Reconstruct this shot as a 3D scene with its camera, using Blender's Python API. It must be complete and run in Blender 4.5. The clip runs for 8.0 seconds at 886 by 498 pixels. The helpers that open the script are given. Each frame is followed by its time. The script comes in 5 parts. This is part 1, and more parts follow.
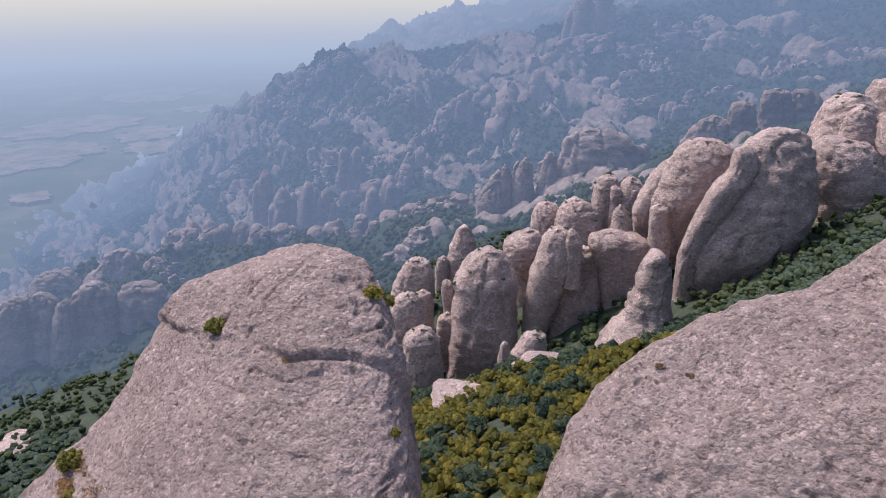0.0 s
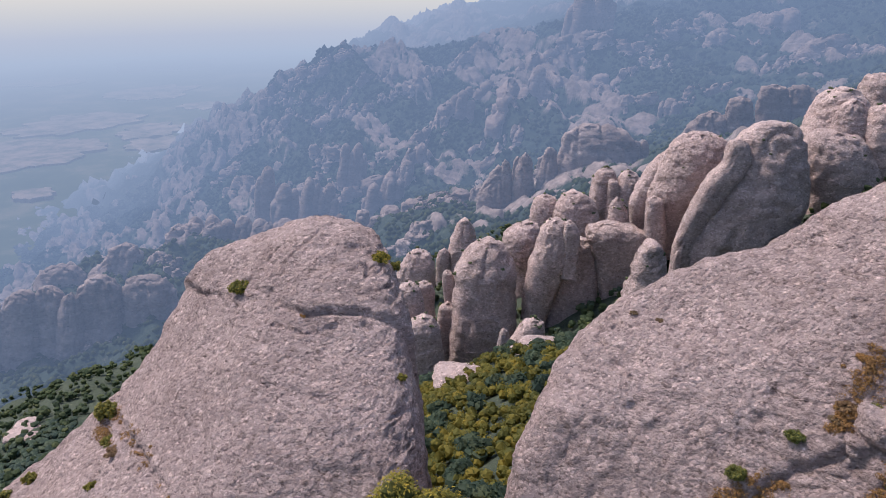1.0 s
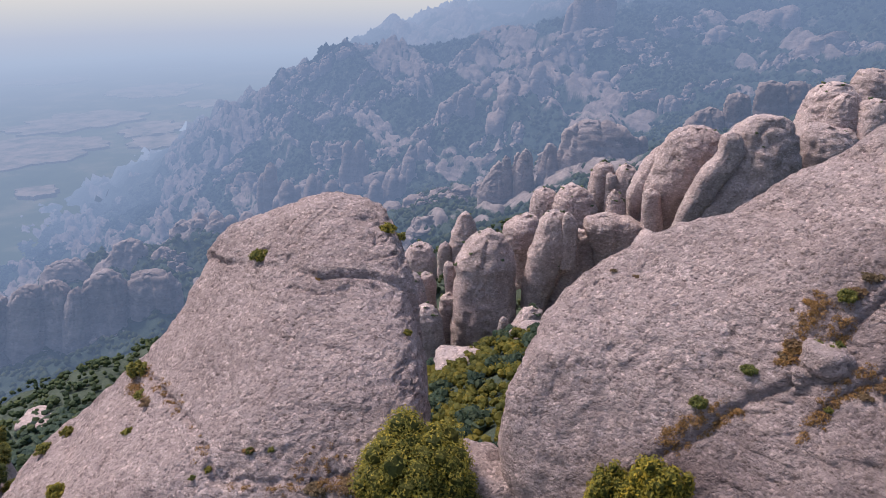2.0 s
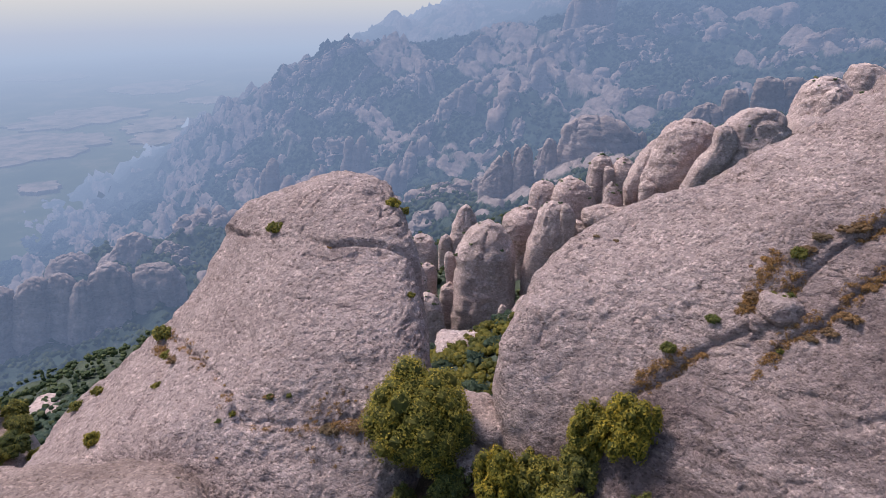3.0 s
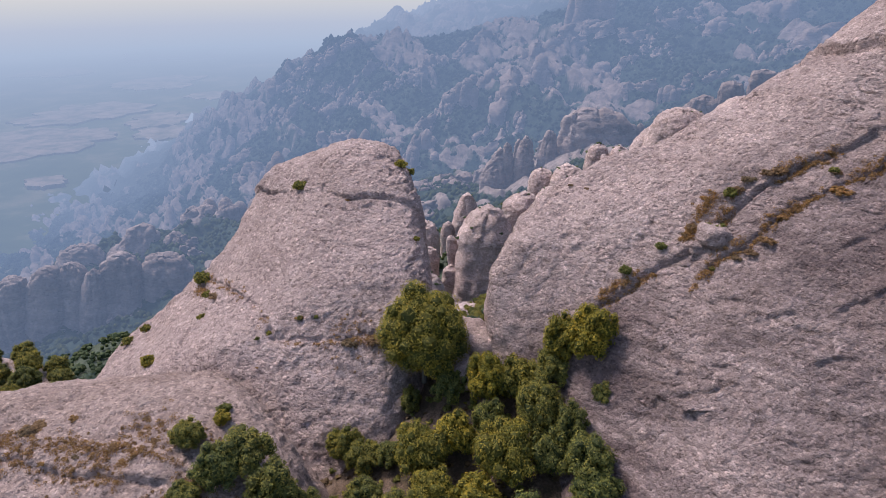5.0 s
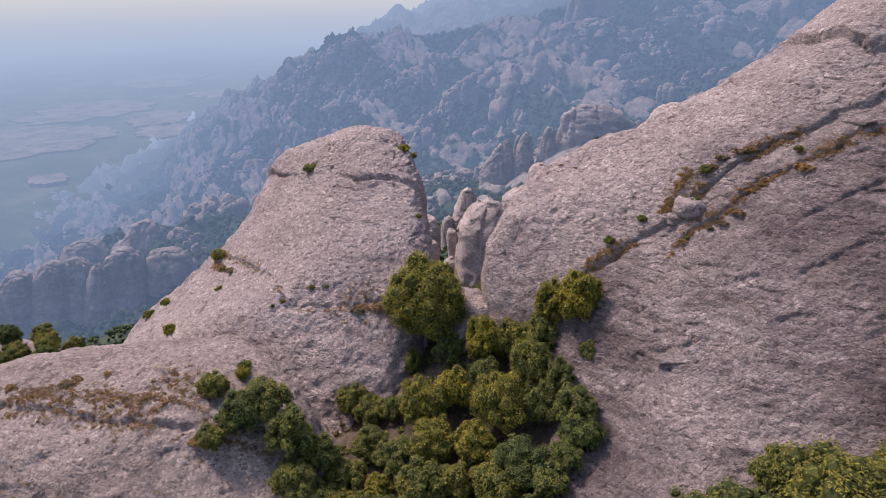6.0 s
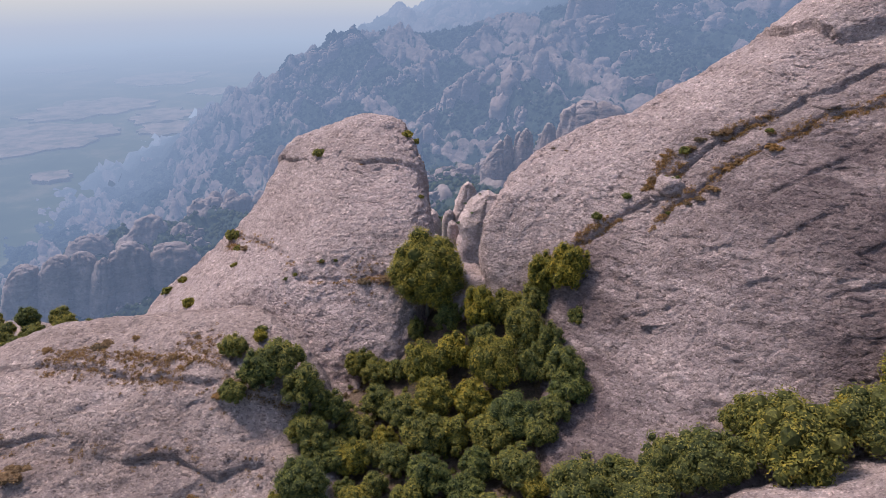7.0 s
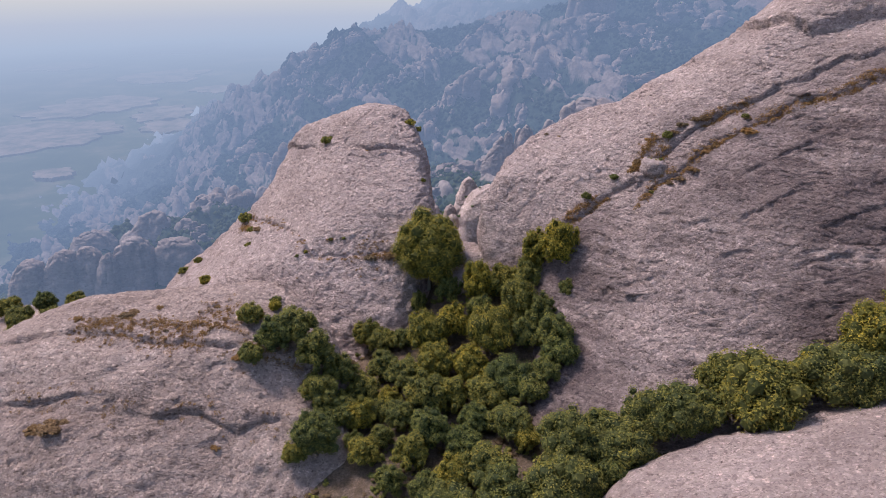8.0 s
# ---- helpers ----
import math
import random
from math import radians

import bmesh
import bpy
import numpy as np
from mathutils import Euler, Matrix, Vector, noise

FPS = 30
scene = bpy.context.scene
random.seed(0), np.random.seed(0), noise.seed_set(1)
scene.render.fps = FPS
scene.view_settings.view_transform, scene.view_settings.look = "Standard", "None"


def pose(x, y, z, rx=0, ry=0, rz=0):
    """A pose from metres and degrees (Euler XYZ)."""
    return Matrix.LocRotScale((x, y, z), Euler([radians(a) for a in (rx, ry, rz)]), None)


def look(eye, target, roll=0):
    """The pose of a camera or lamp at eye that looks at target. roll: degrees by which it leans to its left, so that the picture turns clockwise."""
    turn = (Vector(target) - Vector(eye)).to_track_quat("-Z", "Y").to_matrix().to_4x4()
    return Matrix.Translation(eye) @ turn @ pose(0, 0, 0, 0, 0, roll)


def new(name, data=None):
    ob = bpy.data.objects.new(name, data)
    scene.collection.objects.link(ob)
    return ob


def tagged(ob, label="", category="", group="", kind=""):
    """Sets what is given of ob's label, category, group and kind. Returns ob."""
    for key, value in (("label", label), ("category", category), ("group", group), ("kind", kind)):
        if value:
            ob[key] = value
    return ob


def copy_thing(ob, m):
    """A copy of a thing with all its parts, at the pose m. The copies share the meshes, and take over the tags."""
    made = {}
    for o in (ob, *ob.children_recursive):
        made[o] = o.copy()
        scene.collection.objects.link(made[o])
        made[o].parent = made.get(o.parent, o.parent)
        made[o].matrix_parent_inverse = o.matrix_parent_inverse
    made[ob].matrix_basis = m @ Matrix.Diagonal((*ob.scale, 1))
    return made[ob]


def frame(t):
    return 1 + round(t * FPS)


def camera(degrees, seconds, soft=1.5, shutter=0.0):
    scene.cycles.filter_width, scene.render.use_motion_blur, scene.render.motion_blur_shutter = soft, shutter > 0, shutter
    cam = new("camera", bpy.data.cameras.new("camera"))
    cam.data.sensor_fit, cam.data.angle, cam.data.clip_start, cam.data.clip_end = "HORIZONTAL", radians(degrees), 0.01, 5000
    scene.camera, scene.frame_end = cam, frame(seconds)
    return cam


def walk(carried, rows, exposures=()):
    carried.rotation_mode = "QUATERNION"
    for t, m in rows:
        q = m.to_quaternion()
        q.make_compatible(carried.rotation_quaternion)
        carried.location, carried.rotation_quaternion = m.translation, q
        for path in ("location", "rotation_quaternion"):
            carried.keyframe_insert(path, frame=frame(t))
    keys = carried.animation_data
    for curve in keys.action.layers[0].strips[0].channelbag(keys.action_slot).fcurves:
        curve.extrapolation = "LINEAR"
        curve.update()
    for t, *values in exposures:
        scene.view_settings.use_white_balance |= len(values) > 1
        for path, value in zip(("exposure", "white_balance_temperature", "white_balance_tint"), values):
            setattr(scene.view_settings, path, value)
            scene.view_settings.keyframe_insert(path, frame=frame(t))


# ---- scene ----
cam = camera(64.2, 8.0, soft=0.5)
PATH = [
    (0, (0.434, -0.281, 0.463), (0.423, 1.582, -0.264), -0.2),
    (0.5, (0.458, -3.884, 0.42), (0.446, -2.022, -0.311), -0.2),
    (1, (0.437, -7.569, 0.34), (0.424, -5.709, -0.393), -0.2),
    (1.5, (0.451, -11.306, 0.271), (0.436, -9.446, -0.465), -0.2),
    (2.8, (0.533, -21.034, 0.126), (0.515, -19.177, -0.617), -0.3),
    (3, (0.58, -22.541, 0.113), (0.561, -20.685, -0.632), -0.2),
    (3.5, (0.678, -26.33, 0.084), (0.658, -24.475, -0.663), -0.2),
    (4, (0.771, -30.131, 0.096), (0.749, -28.278, -0.654), -0.2),
    (4.5, (0.876, -33.881, 0.061), (0.852, -32.028, -0.692), -0.2),
    (4.7, (0.927, -35.331, 0.07), (0.901, -33.479, -0.684), -0.3),
    (5.8, (1.078, -43.678, -0.065), (1.051, -41.827, -0.823), -0.3),
    (6, (1.118, -45.209, -0.081), (1.09, -43.358, -0.84), -0.3),
    (6.5, (1.225, -48.97, -0.096), (1.195, -47.121, -0.857), -0.2),
    (7, (1.277, -52.645, -0.062), (1.246, -50.797, -0.826), -0.3),
    (7.5, (1.36, -56.365, -0.035), (1.328, -54.518, -0.801), -0.3),
    (8, (1.44, -60.079, -0.036), (1.406, -58.233, -0.804), -0.3),
]
walk(cam, [(t, look(eye, target, roll)) for t, eye, target, roll in PATH], [(0, 0.80), (8, 0.80)])

# ---- world, sun ----
SUN_AZ, SUN_EL = 300.0, 58.0   # compass degrees clockwise from +y, height in degrees
world = bpy.data.worlds.new("hazy_sky")
scene.world = world
world.use_nodes = True
wn, wl = world.node_tree.nodes, world.node_tree.links
sky = wn.new("ShaderNodeTexSky")
sky.sky_type = "NISHITA"
sky.sun_disc = False
sky.sun_elevation, sky.sun_rotation = radians(SUN_EL), radians(SUN_AZ)
sky.air_density, sky.dust_density, sky.altitude = 1.0, 4.0, 900
wl.new(sky.outputs[0], wn["Background"].inputs[0])
wn["Background"].inputs[1].default_value = 0.15
sun = new("sun", bpy.data.lights.new("sun", "SUN"))
sun.data.energy, sun.data.angle, sun.data.color = 2.35, radians(9.0), (1.0, 0.898, 0.845)
az, el = radians(SUN_AZ), radians(SUN_EL)
sun.matrix_world = look((0, 0, 200), Vector((0, 0, 200)) - Vector((math.sin(az) * math.cos(el), math.cos(az) * math.cos(el), math.sin(el))))


# ---- numeric noise ----
def lattice(ix, iy, iz, seed):
    h = (ix * 374761393 + iy * 668265263 + iz * 2147483647 + seed * 974634777) & 0xFFFFFFFF
    h = ((h ^ (h >> 13)) * 1274126177) & 0xFFFFFFFF
    return ((h ^ (h >> 16)) & 0xFFFF) / 32767.5 - 1.0


def vnoise(x, y, z, seed=0):
    """Smooth value noise, -1 to 1."""
    x, y, z = np.broadcast_arrays(np.asarray(x, float), np.asarray(y, float), np.asarray(z, float))
    fx, fy, fz = np.floor(x), np.floor(y), np.floor(z)
    ix, iy, iz = fx.astype(np.int64), fy.astype(np.int64), fz.astype(np.int64)
    u, v, w = x - fx, y - fy, z - fz
    u, v, w = (a * a * a * (a * (a * 6 - 15) + 10) for a in (u, v, w))
    total = 0.0
    for dx in (0, 1):
        for dy in (0, 1):
            for dz in (0, 1):
                k = (u if dx else 1 - u) * (v if dy else 1 - v) * (w if dz else 1 - w)
                total = total + k * lattice(ix + dx, iy + dy, iz + dz, seed)
    return total


def fbm(x, y, z, octaves=4, seed=0):
    total, amp = 0.0, 0.5
    for k in range(octaves):
        total = total + amp * vnoise(x, y, z, seed + k * 17)
        x, y, z, amp = x * 2.03 + 5.1, y * 2.03 - 3.7, z * 2.03 + 1.9, amp * 0.5
    return total


def smooth(a, b, x):
    t = np.clip((x - a) / (b - a), 0, 1)
    return t * t * (3 - 2 * t)


def line_distance(x, y, line):
    """Distance in plan from points to a broken line."""
    best = np.full(np.shape(x), 1e9)
    for (ax, ay), (bx, by) in zip(line, line[1:]):
        dx, dy = bx - ax, by - ay
        t = np.clip(((x - ax) * dx + (y - ay) * dy) / (dx * dx + dy * dy), 0, 1)
        best = np.minimum(best, np.hypot(x - ax - t * dx, y - ay - t * dy))
    return best


# ---- mesh helpers ----
def mesh_of(name, verts, faces, mats, face_mats=None, smooth_faces=True):
    """A mesh from arrays: verts n x 3, faces m x 3 or m x 4."""
    me = bpy.data.meshes.new(name)
    faces = np.asarray(faces, np.int32)
    k = faces.shape[1]
    me.vertices.add(len(verts))
    me.vertices.foreach_set("co", np.asarray(verts, np.float32).ravel())
    me.loops.add(faces.size)
    me.loops.foreach_set("vertex_index", faces.ravel())
    me.polygons.add(len(faces))
    me.polygons.foreach_set("loop_start", np.arange(0, faces.size, k, dtype=np.int32))
    for m in mats:
        me.materials.append(m)
    if face_mats is not None:
        me.polygons.foreach_set("material_index", np.asarray(face_mats, np.int32))
    me.polygons.foreach_set("use_smooth", np.ascontiguousarray(np.broadcast_to(smooth_faces, len(faces))))
    me.update(calc_edges=True)
    me.validate()
    return me


def grid_faces(n, m, wrap=False):
    """Faces of an n x m grid of vertices; wrap joins the last column to the first."""
    i, j = np.meshgrid(np.arange(n - 1), np.arange(m if wrap else m - 1), indexing="ij")
    j2 = (j + 1) % m
    return np.stack([i * m + j, i * m + j2, (i + 1) * m + j2, (i + 1) * m + j], -1).reshape(-1, 4)


def part(name, me, parent, label=""):
    ob = new(name, me)
    ob.parent = parent
    return tagged(ob, label)


# ---- materials ----
def material(name, rough=0.9):
    mat = bpy.data.materials.new(name)
    mat.use_nodes = True
    nodes, links = mat.node_tree.nodes, mat.node_tree.links
    bsdf = nodes["Principled BSDF"]
    bsdf.inputs["Roughness"].default_value = rough
    bsdf.inputs["Specular IOR Level"].default_value = 0.25
    return mat, nodes, links, bsdf


def mapped(nodes, links, scale):
    tc = nodes.new("ShaderNodeTexCoord")
    mp = nodes.new("ShaderNodeMapping")
    mp.inputs["Scale"].default_value = scale
    links.new(tc.outputs["Object"], mp.inputs[0])
    return mp.outputs[0]


def noise_node(nodes, links, scale, detail=5, rough=0.6, stretch=(1, 1, 1)):
    n = nodes.new("ShaderNodeTexNoise")
    n.inputs["Scale"].default_value, n.inputs["Detail"].default_value, n.inputs["Roughness"].default_value = scale, detail, rough
    links.new(mapped(nodes, links, stretch), n.inputs["Vector"])
    return n.outputs["Fac"]


def ramp(nodes, links, source, stops):
    r = nodes.new("ShaderNodeValToRGB")
    while len(r.color_ramp.elements) < len(stops):
        r.color_ramp.elements.new(0.5)
    for e, (p, c) in zip(r.color_ramp.elements, stops):
        e.position, e.color = p, (*c, 1)
    links.new(source, r.inputs[0])
    return r.outputs[0]


def blend(nodes, links, fac, a, b, mode="MIX"):
    m = nodes.new("ShaderNodeMix")
    m.data_type, m.blend_type = "RGBA", mode
    for socket, value in ((m.inputs[0], fac), (m.inputs[6], a), (m.inputs[7], b)):
        if isinstance(value, (int, float)):
            socket.default_value = value
        elif isinstance(value, tuple):
            socket.default_value = (*value, 1)
        else:
            links.new(value, socket)
    return m.outputs[2]


def haze_glow(mat, share, colour):
    """Distant backdrop: haze painted in by mixing a share of emission over the surface."""
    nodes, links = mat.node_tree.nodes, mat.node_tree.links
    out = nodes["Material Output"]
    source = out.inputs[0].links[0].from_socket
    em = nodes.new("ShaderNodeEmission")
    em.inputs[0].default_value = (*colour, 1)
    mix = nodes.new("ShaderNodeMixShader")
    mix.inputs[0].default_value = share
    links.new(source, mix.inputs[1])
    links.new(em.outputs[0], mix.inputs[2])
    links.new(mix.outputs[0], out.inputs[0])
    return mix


def haze_by_depth(mat, near=(0.116, 0.162, 0.266), far=(0.232, 0.282, 0.398), reach=1120.0):
    """Backdrop haze painted as emission: its share grows with distance from the rocks."""
    mix = haze_glow(mat, 0.5, near)
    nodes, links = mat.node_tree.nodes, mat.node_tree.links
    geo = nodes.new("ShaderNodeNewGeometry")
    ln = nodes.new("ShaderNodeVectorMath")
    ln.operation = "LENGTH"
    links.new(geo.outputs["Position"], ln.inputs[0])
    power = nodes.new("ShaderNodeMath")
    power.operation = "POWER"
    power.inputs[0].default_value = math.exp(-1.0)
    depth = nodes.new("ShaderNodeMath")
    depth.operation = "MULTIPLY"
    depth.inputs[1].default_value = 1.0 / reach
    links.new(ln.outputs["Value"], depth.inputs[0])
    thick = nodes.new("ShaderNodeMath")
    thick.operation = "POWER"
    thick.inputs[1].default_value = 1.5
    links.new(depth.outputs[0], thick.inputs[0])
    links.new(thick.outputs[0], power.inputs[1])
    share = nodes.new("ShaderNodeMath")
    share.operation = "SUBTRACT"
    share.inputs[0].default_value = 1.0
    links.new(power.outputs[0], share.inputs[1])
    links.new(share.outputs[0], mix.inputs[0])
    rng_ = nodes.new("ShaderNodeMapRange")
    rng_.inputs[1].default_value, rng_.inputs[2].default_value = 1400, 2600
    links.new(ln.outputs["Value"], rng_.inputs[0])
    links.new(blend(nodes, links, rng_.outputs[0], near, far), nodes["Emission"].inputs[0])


def colour_noise(nodes, links, scale):
    n = nodes.new("ShaderNodeTexNoise")
    n.inputs["Scale"].default_value, n.inputs["Detail"].default_value = scale, 2
    links.new(mapped(nodes, links, (1, 1, 1)), n.inputs["Vector"])
    return n.outputs["Color"]


def weigh(nodes, links, value, weight, rest):
    """rest + weight * value."""
    m = nodes.new("ShaderNodeMath")
    m.operation = "MULTIPLY_ADD"
    links.new(value, m.inputs[0])
    m.inputs[1].default_value, m.inputs[2].default_value = weight, 0.0
    if rest is not None:
        links.new(rest, m.inputs[2])
    return m.outputs[0]


def rock_material(name, light, dark, pebble=5.6, bump=1.2, streak=0.22, far=1.0, stained=False, contrast=1.0):
    mat, nodes, links, bsdf = material(name, 0.92)
    big = noise_node(nodes, links, 0.10 / far, 4, 0.55)
    base = ramp(nodes, links, big, [(0.3, dark), (0.62, light)])
    mid = noise_node(nodes, links, 0.9 / far, 6, 0.7)
    base = blend(nodes, links, ramp(nodes, links, mid, [(0.35, (0, 0, 0)), (0.7, (1, 1, 1))]), blend(nodes, links, 1.0, base, (0.80, 0.78, 0.77), "MULTIPLY"), base)
    strata = noise_node(nodes, links, 1.0, 4, 0.6, (0.05 / far, 0.05 / far, 0.55 / far))
    base = blend(nodes, links, ramp(nodes, links, strata, [(0.42, (streak, streak, streak)), (0.60, (0, 0, 0))]), base, blend(nodes, links, 1.0, base, (0.62, 0.58, 0.56), "MULTIPLY"))
    if stained:
        # dark lichen and water stains, in level bands on the lower flank and loose patches elsewhere
        tc = nodes.new("ShaderNodeTexCoord")
        sep = nodes.new("ShaderNodeSeparateXYZ")
        links.new(tc.outputs["Object"], sep.inputs[0])
        bands = noise_node(nodes, links, 1.0, 7, 0.68, (0.035, 0.05, 0.42))
        patch = noise_node(nodes, links, 0.055, 5, 0.6)
        reach = nodes.new("ShaderNodeMapRange")
        reach.inputs[1].default_value, reach.inputs[2].default_value = 17.0, 36.0
        links.new(sep.outputs[0], reach.inputs[0])
        lowdown = nodes.new("ShaderNodeMapRange")
        lowdown.inputs[1].default_value, lowdown.inputs[2].default_value = 36.0, 28.0
        links.new(sep.outputs[1], lowdown.inputs[0])
        area = nodes.new("ShaderNodeMath")
        area.operation = "MULTIPLY"
        links.new(reach.outputs[0], area.inputs[0])
        links.new(lowdown.outputs[0], area.inputs[1])
        band = ramp(nodes, links, bands, [(0.36, (0.15, 0.15, 0.15)), (0.50, (1, 1, 1))])
        spot = ramp(nodes, links, patch, [(0.32, (0.3, 0.3, 0.3)), (0.48, (1, 1, 1))])
        foot_x, foot_y = nodes.new("ShaderNodeMapRange"), nodes.new("ShaderNodeMapRange")
        foot_x.inputs[1].default_value, foot_x.inputs[2].default_value = 26.0, 17.0
        foot_y.inputs[1].default_value, foot_y.inputs[2].default_value = 29.5, 27.0
        links.new(sep.outputs[0], foot_x.inputs[0])
        links.new(sep.outputs[1], foot_y.inputs[0])
        foot = nodes.new("ShaderNodeMath")
        foot.operation = "MULTIPLY"
        links.new(foot_x.outputs[0], foot.inputs[0])
        links.new(foot_y.outputs[0], foot.inputs[1])
        both = nodes.new("ShaderNodeMath")
        both.operation = "MAXIMUM"
        links.new(area.outputs[0], both.inputs[0])
        links.new(foot.outputs[0], both.inputs[1])
        amount = blend(nodes, links, 1.0, blend(nodes, links, 1.0, band, spot, "MULTIPLY"), both.outputs[0], "MULTIPLY")
        base = blend(nodes, links, amount, base, blend(nodes, links, 1.0, base, (0.38, 0.36, 0.375), "MULTIPLY"))
    # pebbles of two sizes set in the matrix
    heights = []
    for size, weight in ((pebble, 1.0), (pebble * 0.45, 0.8)):
        vor = nodes.new("ShaderNodeTexVoronoi")
        vor.inputs["Scale"].default_value = size / far
        wobble = blend(nodes, links, 0.08, mapped(nodes, links, (1, 1, 1.25)), colour_noise(nodes, links, size * 0.6 / far))
        links.new(wobble, vor.inputs["Vector"])
        stone = nodes.new("ShaderNodeSeparateColor")
        links.new(vor.outputs["Color"], stone.inputs[0])
        tint = ramp(nodes, links, stone.outputs[0], [(0.0, (0.50, 0.47, 0.47)), (0.16, (0.90, 0.89, 0.89)), (0.84, (1.05, 1.04, 1.03)), (1.0, (1.55, 1.53, 1.50))])
        base = blend(nodes, links, min(1.0, 0.75 * weight * contrast), base, tint, "MULTIPLY")
        heights.append(weigh(nodes, links, stone.outputs[1], 0.5, weigh(nodes, links, vor.outputs["Distance"], -1.0, None)))
    # small pockets where pebbles have fallen out, their shade painted dark, and flaking edges along the beds
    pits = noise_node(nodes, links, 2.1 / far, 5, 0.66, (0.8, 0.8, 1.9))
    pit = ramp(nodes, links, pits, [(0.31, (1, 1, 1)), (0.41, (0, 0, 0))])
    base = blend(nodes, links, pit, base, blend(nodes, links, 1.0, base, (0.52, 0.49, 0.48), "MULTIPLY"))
    links.new(base, bsdf.inputs["Base Color"])
    lumps = noise_node(nodes, links, 1.9 / far, 7, 0.72, (1, 1, 1.25))
    beds = noise_node(nodes, links, 1.0, 6, 0.66, (0.5 / far, 0.5 / far, 2.2 / far))
    total = weigh(nodes, links, lumps, 0.85, None)
    total = weigh(nodes, links, beds, 0.28, total)
    total = weigh(nodes, links, heights[0], 0.17, total)
    total = weigh(nodes, links, heights[1], 0.26, total)
    total = weigh(nodes, links, pit, -0.16, total)
    bp = nodes.new("ShaderNodeBump")
    bp.inputs["Strength"].default_value, bp.inputs["Distance"].default_value = bump, 0.52 * far
    links.new(total, bp.inputs["Height"])
    links.new(bp.outputs[0], bsdf.inputs["Normal"])
    return mat


def leaf_material(name, dark, mid, bright, grain=0.0):
    mat, nodes, links, bsdf = material(name, 0.75)
    geo = nodes.new("ShaderNodeNewGeometry")
    info = nodes.new("ShaderNodeObjectInfo")
    col = ramp(nodes, links, geo.outputs["Random Per Island"], [(0.0, dark), (0.55, mid), (1.0, bright)])
    tint = ramp(nodes, links, info.outputs["Random"], [(0.0, (0.72, 0.82, 0.88)), (0.45, (1, 1, 1)), (1.0, (1.5, 1.28, 0.72))])
    col = blend(nodes, links, 1.0, col, tint, "MULTIPLY")
    if grain:
        n = noise_node(nodes, links, grain, 4, 0.7)
        col = blend(nodes, links, 1.0, col, ramp(nodes, links, n, [(0.3, (0.6, 0.65, 0.7)), (0.7, (1.35, 1.25, 1.0))]), "MULTIPLY")
    links.new(col, bsdf.inputs["Base Color"])
    glow = nodes.new("ShaderNodeBsdfTranslucent")
    links.new(col, glow.inputs[0])
    mix = nodes.new("ShaderNodeMixShader")
    mix.inputs[0].default_value = 0.45
    links.new(bsdf.outputs[0], mix.inputs[1])
    links.new(glow.outputs[0], mix.inputs[2])
    links.new(mix.outputs[0], nodes["Material Output"].inputs[0])
    return mat


def soil_material(name, far=1.0):
    """Reddish soil, litter and low scrub in patches."""
    mat, nodes, links, bsdf = material(name, 0.95)
    n = noise_node(nodes, links, 0.35 / far, 9, 0.74)
    bare = ramp(nodes, links, n, [(0.34, (0.05, 0.045, 0.028)), (0.48, (0.115, 0.08, 0.058)), (0.62, (0.19, 0.14, 0.115)), (0.74, (0.30, 0.23, 0.20))])
    floor = ramp(nodes, links, n, [(0.36, (0.040, 0.055, 0.042)), (0.60, (0.068, 0.084, 0.058)), (0.76, (0.16, 0.135, 0.11))])
    # the valley floor beyond the near rocks is overgrown
    tc = nodes.new("ShaderNodeTexCoord")
    sep = nodes.new("ShaderNodeSeparateXYZ")
    links.new(tc.outputs["Object"], sep.inputs[0])
    out = nodes.new("ShaderNodeMapRange")
    out.inputs[1].default_value, out.inputs[2].default_value = 42.0, 66.0
    links.new(sep.outputs[1], out.inputs[0])
    col = blend(nodes, links, out.outputs[0], bare, floor)
    g = noise_node(nodes, links, 5.0 / far, 5, 0.75)
    col = blend(nodes, links, 1.0, col, ramp(nodes, links, g, [(0.35, (0.55, 0.55, 0.55)), (0.65, (1.35, 1.3, 1.25))]), "MULTIPLY")
    links.new(col, bsdf.inputs["Base Color"])
    bp = nodes.new("ShaderNodeBump")
    bp.inputs["Strength"].default_value, bp.inputs["Distance"].default_value = 0.9, 0.35
    links.new(g, bp.inputs["Height"])
    links.new(bp.outputs[0], bsdf.inputs["Normal"])
    return mat


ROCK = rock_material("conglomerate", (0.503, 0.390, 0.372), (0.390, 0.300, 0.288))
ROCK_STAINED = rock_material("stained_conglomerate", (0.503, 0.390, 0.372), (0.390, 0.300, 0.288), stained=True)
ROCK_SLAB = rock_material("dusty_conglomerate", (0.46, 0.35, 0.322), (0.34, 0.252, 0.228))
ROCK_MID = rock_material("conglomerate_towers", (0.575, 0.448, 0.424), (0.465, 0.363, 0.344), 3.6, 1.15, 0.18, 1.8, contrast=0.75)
SOIL = soil_material("dry_soil")
LEAF = leaf_material("holm_oak_leaves", (0.115, 0.128, 0.045), (0.19, 0.185, 0.054), (0.34, 0.285, 0.066), 0.30)
# dark puff cores: shade between the puffs put into the leaf colour
SHADE_CORE = leaf_material("shade_gap_leaves", (0.050, 0.062, 0.025), (0.075, 0.085, 0.031), (0.105, 0.108, 0.038), 3.0)
LEAF_MID = leaf_material("slope_shrub_leaves", (0.060, 0.074, 0.028), (0.10, 0.105, 0.034), (0.155, 0.138, 0.036), 0.06)
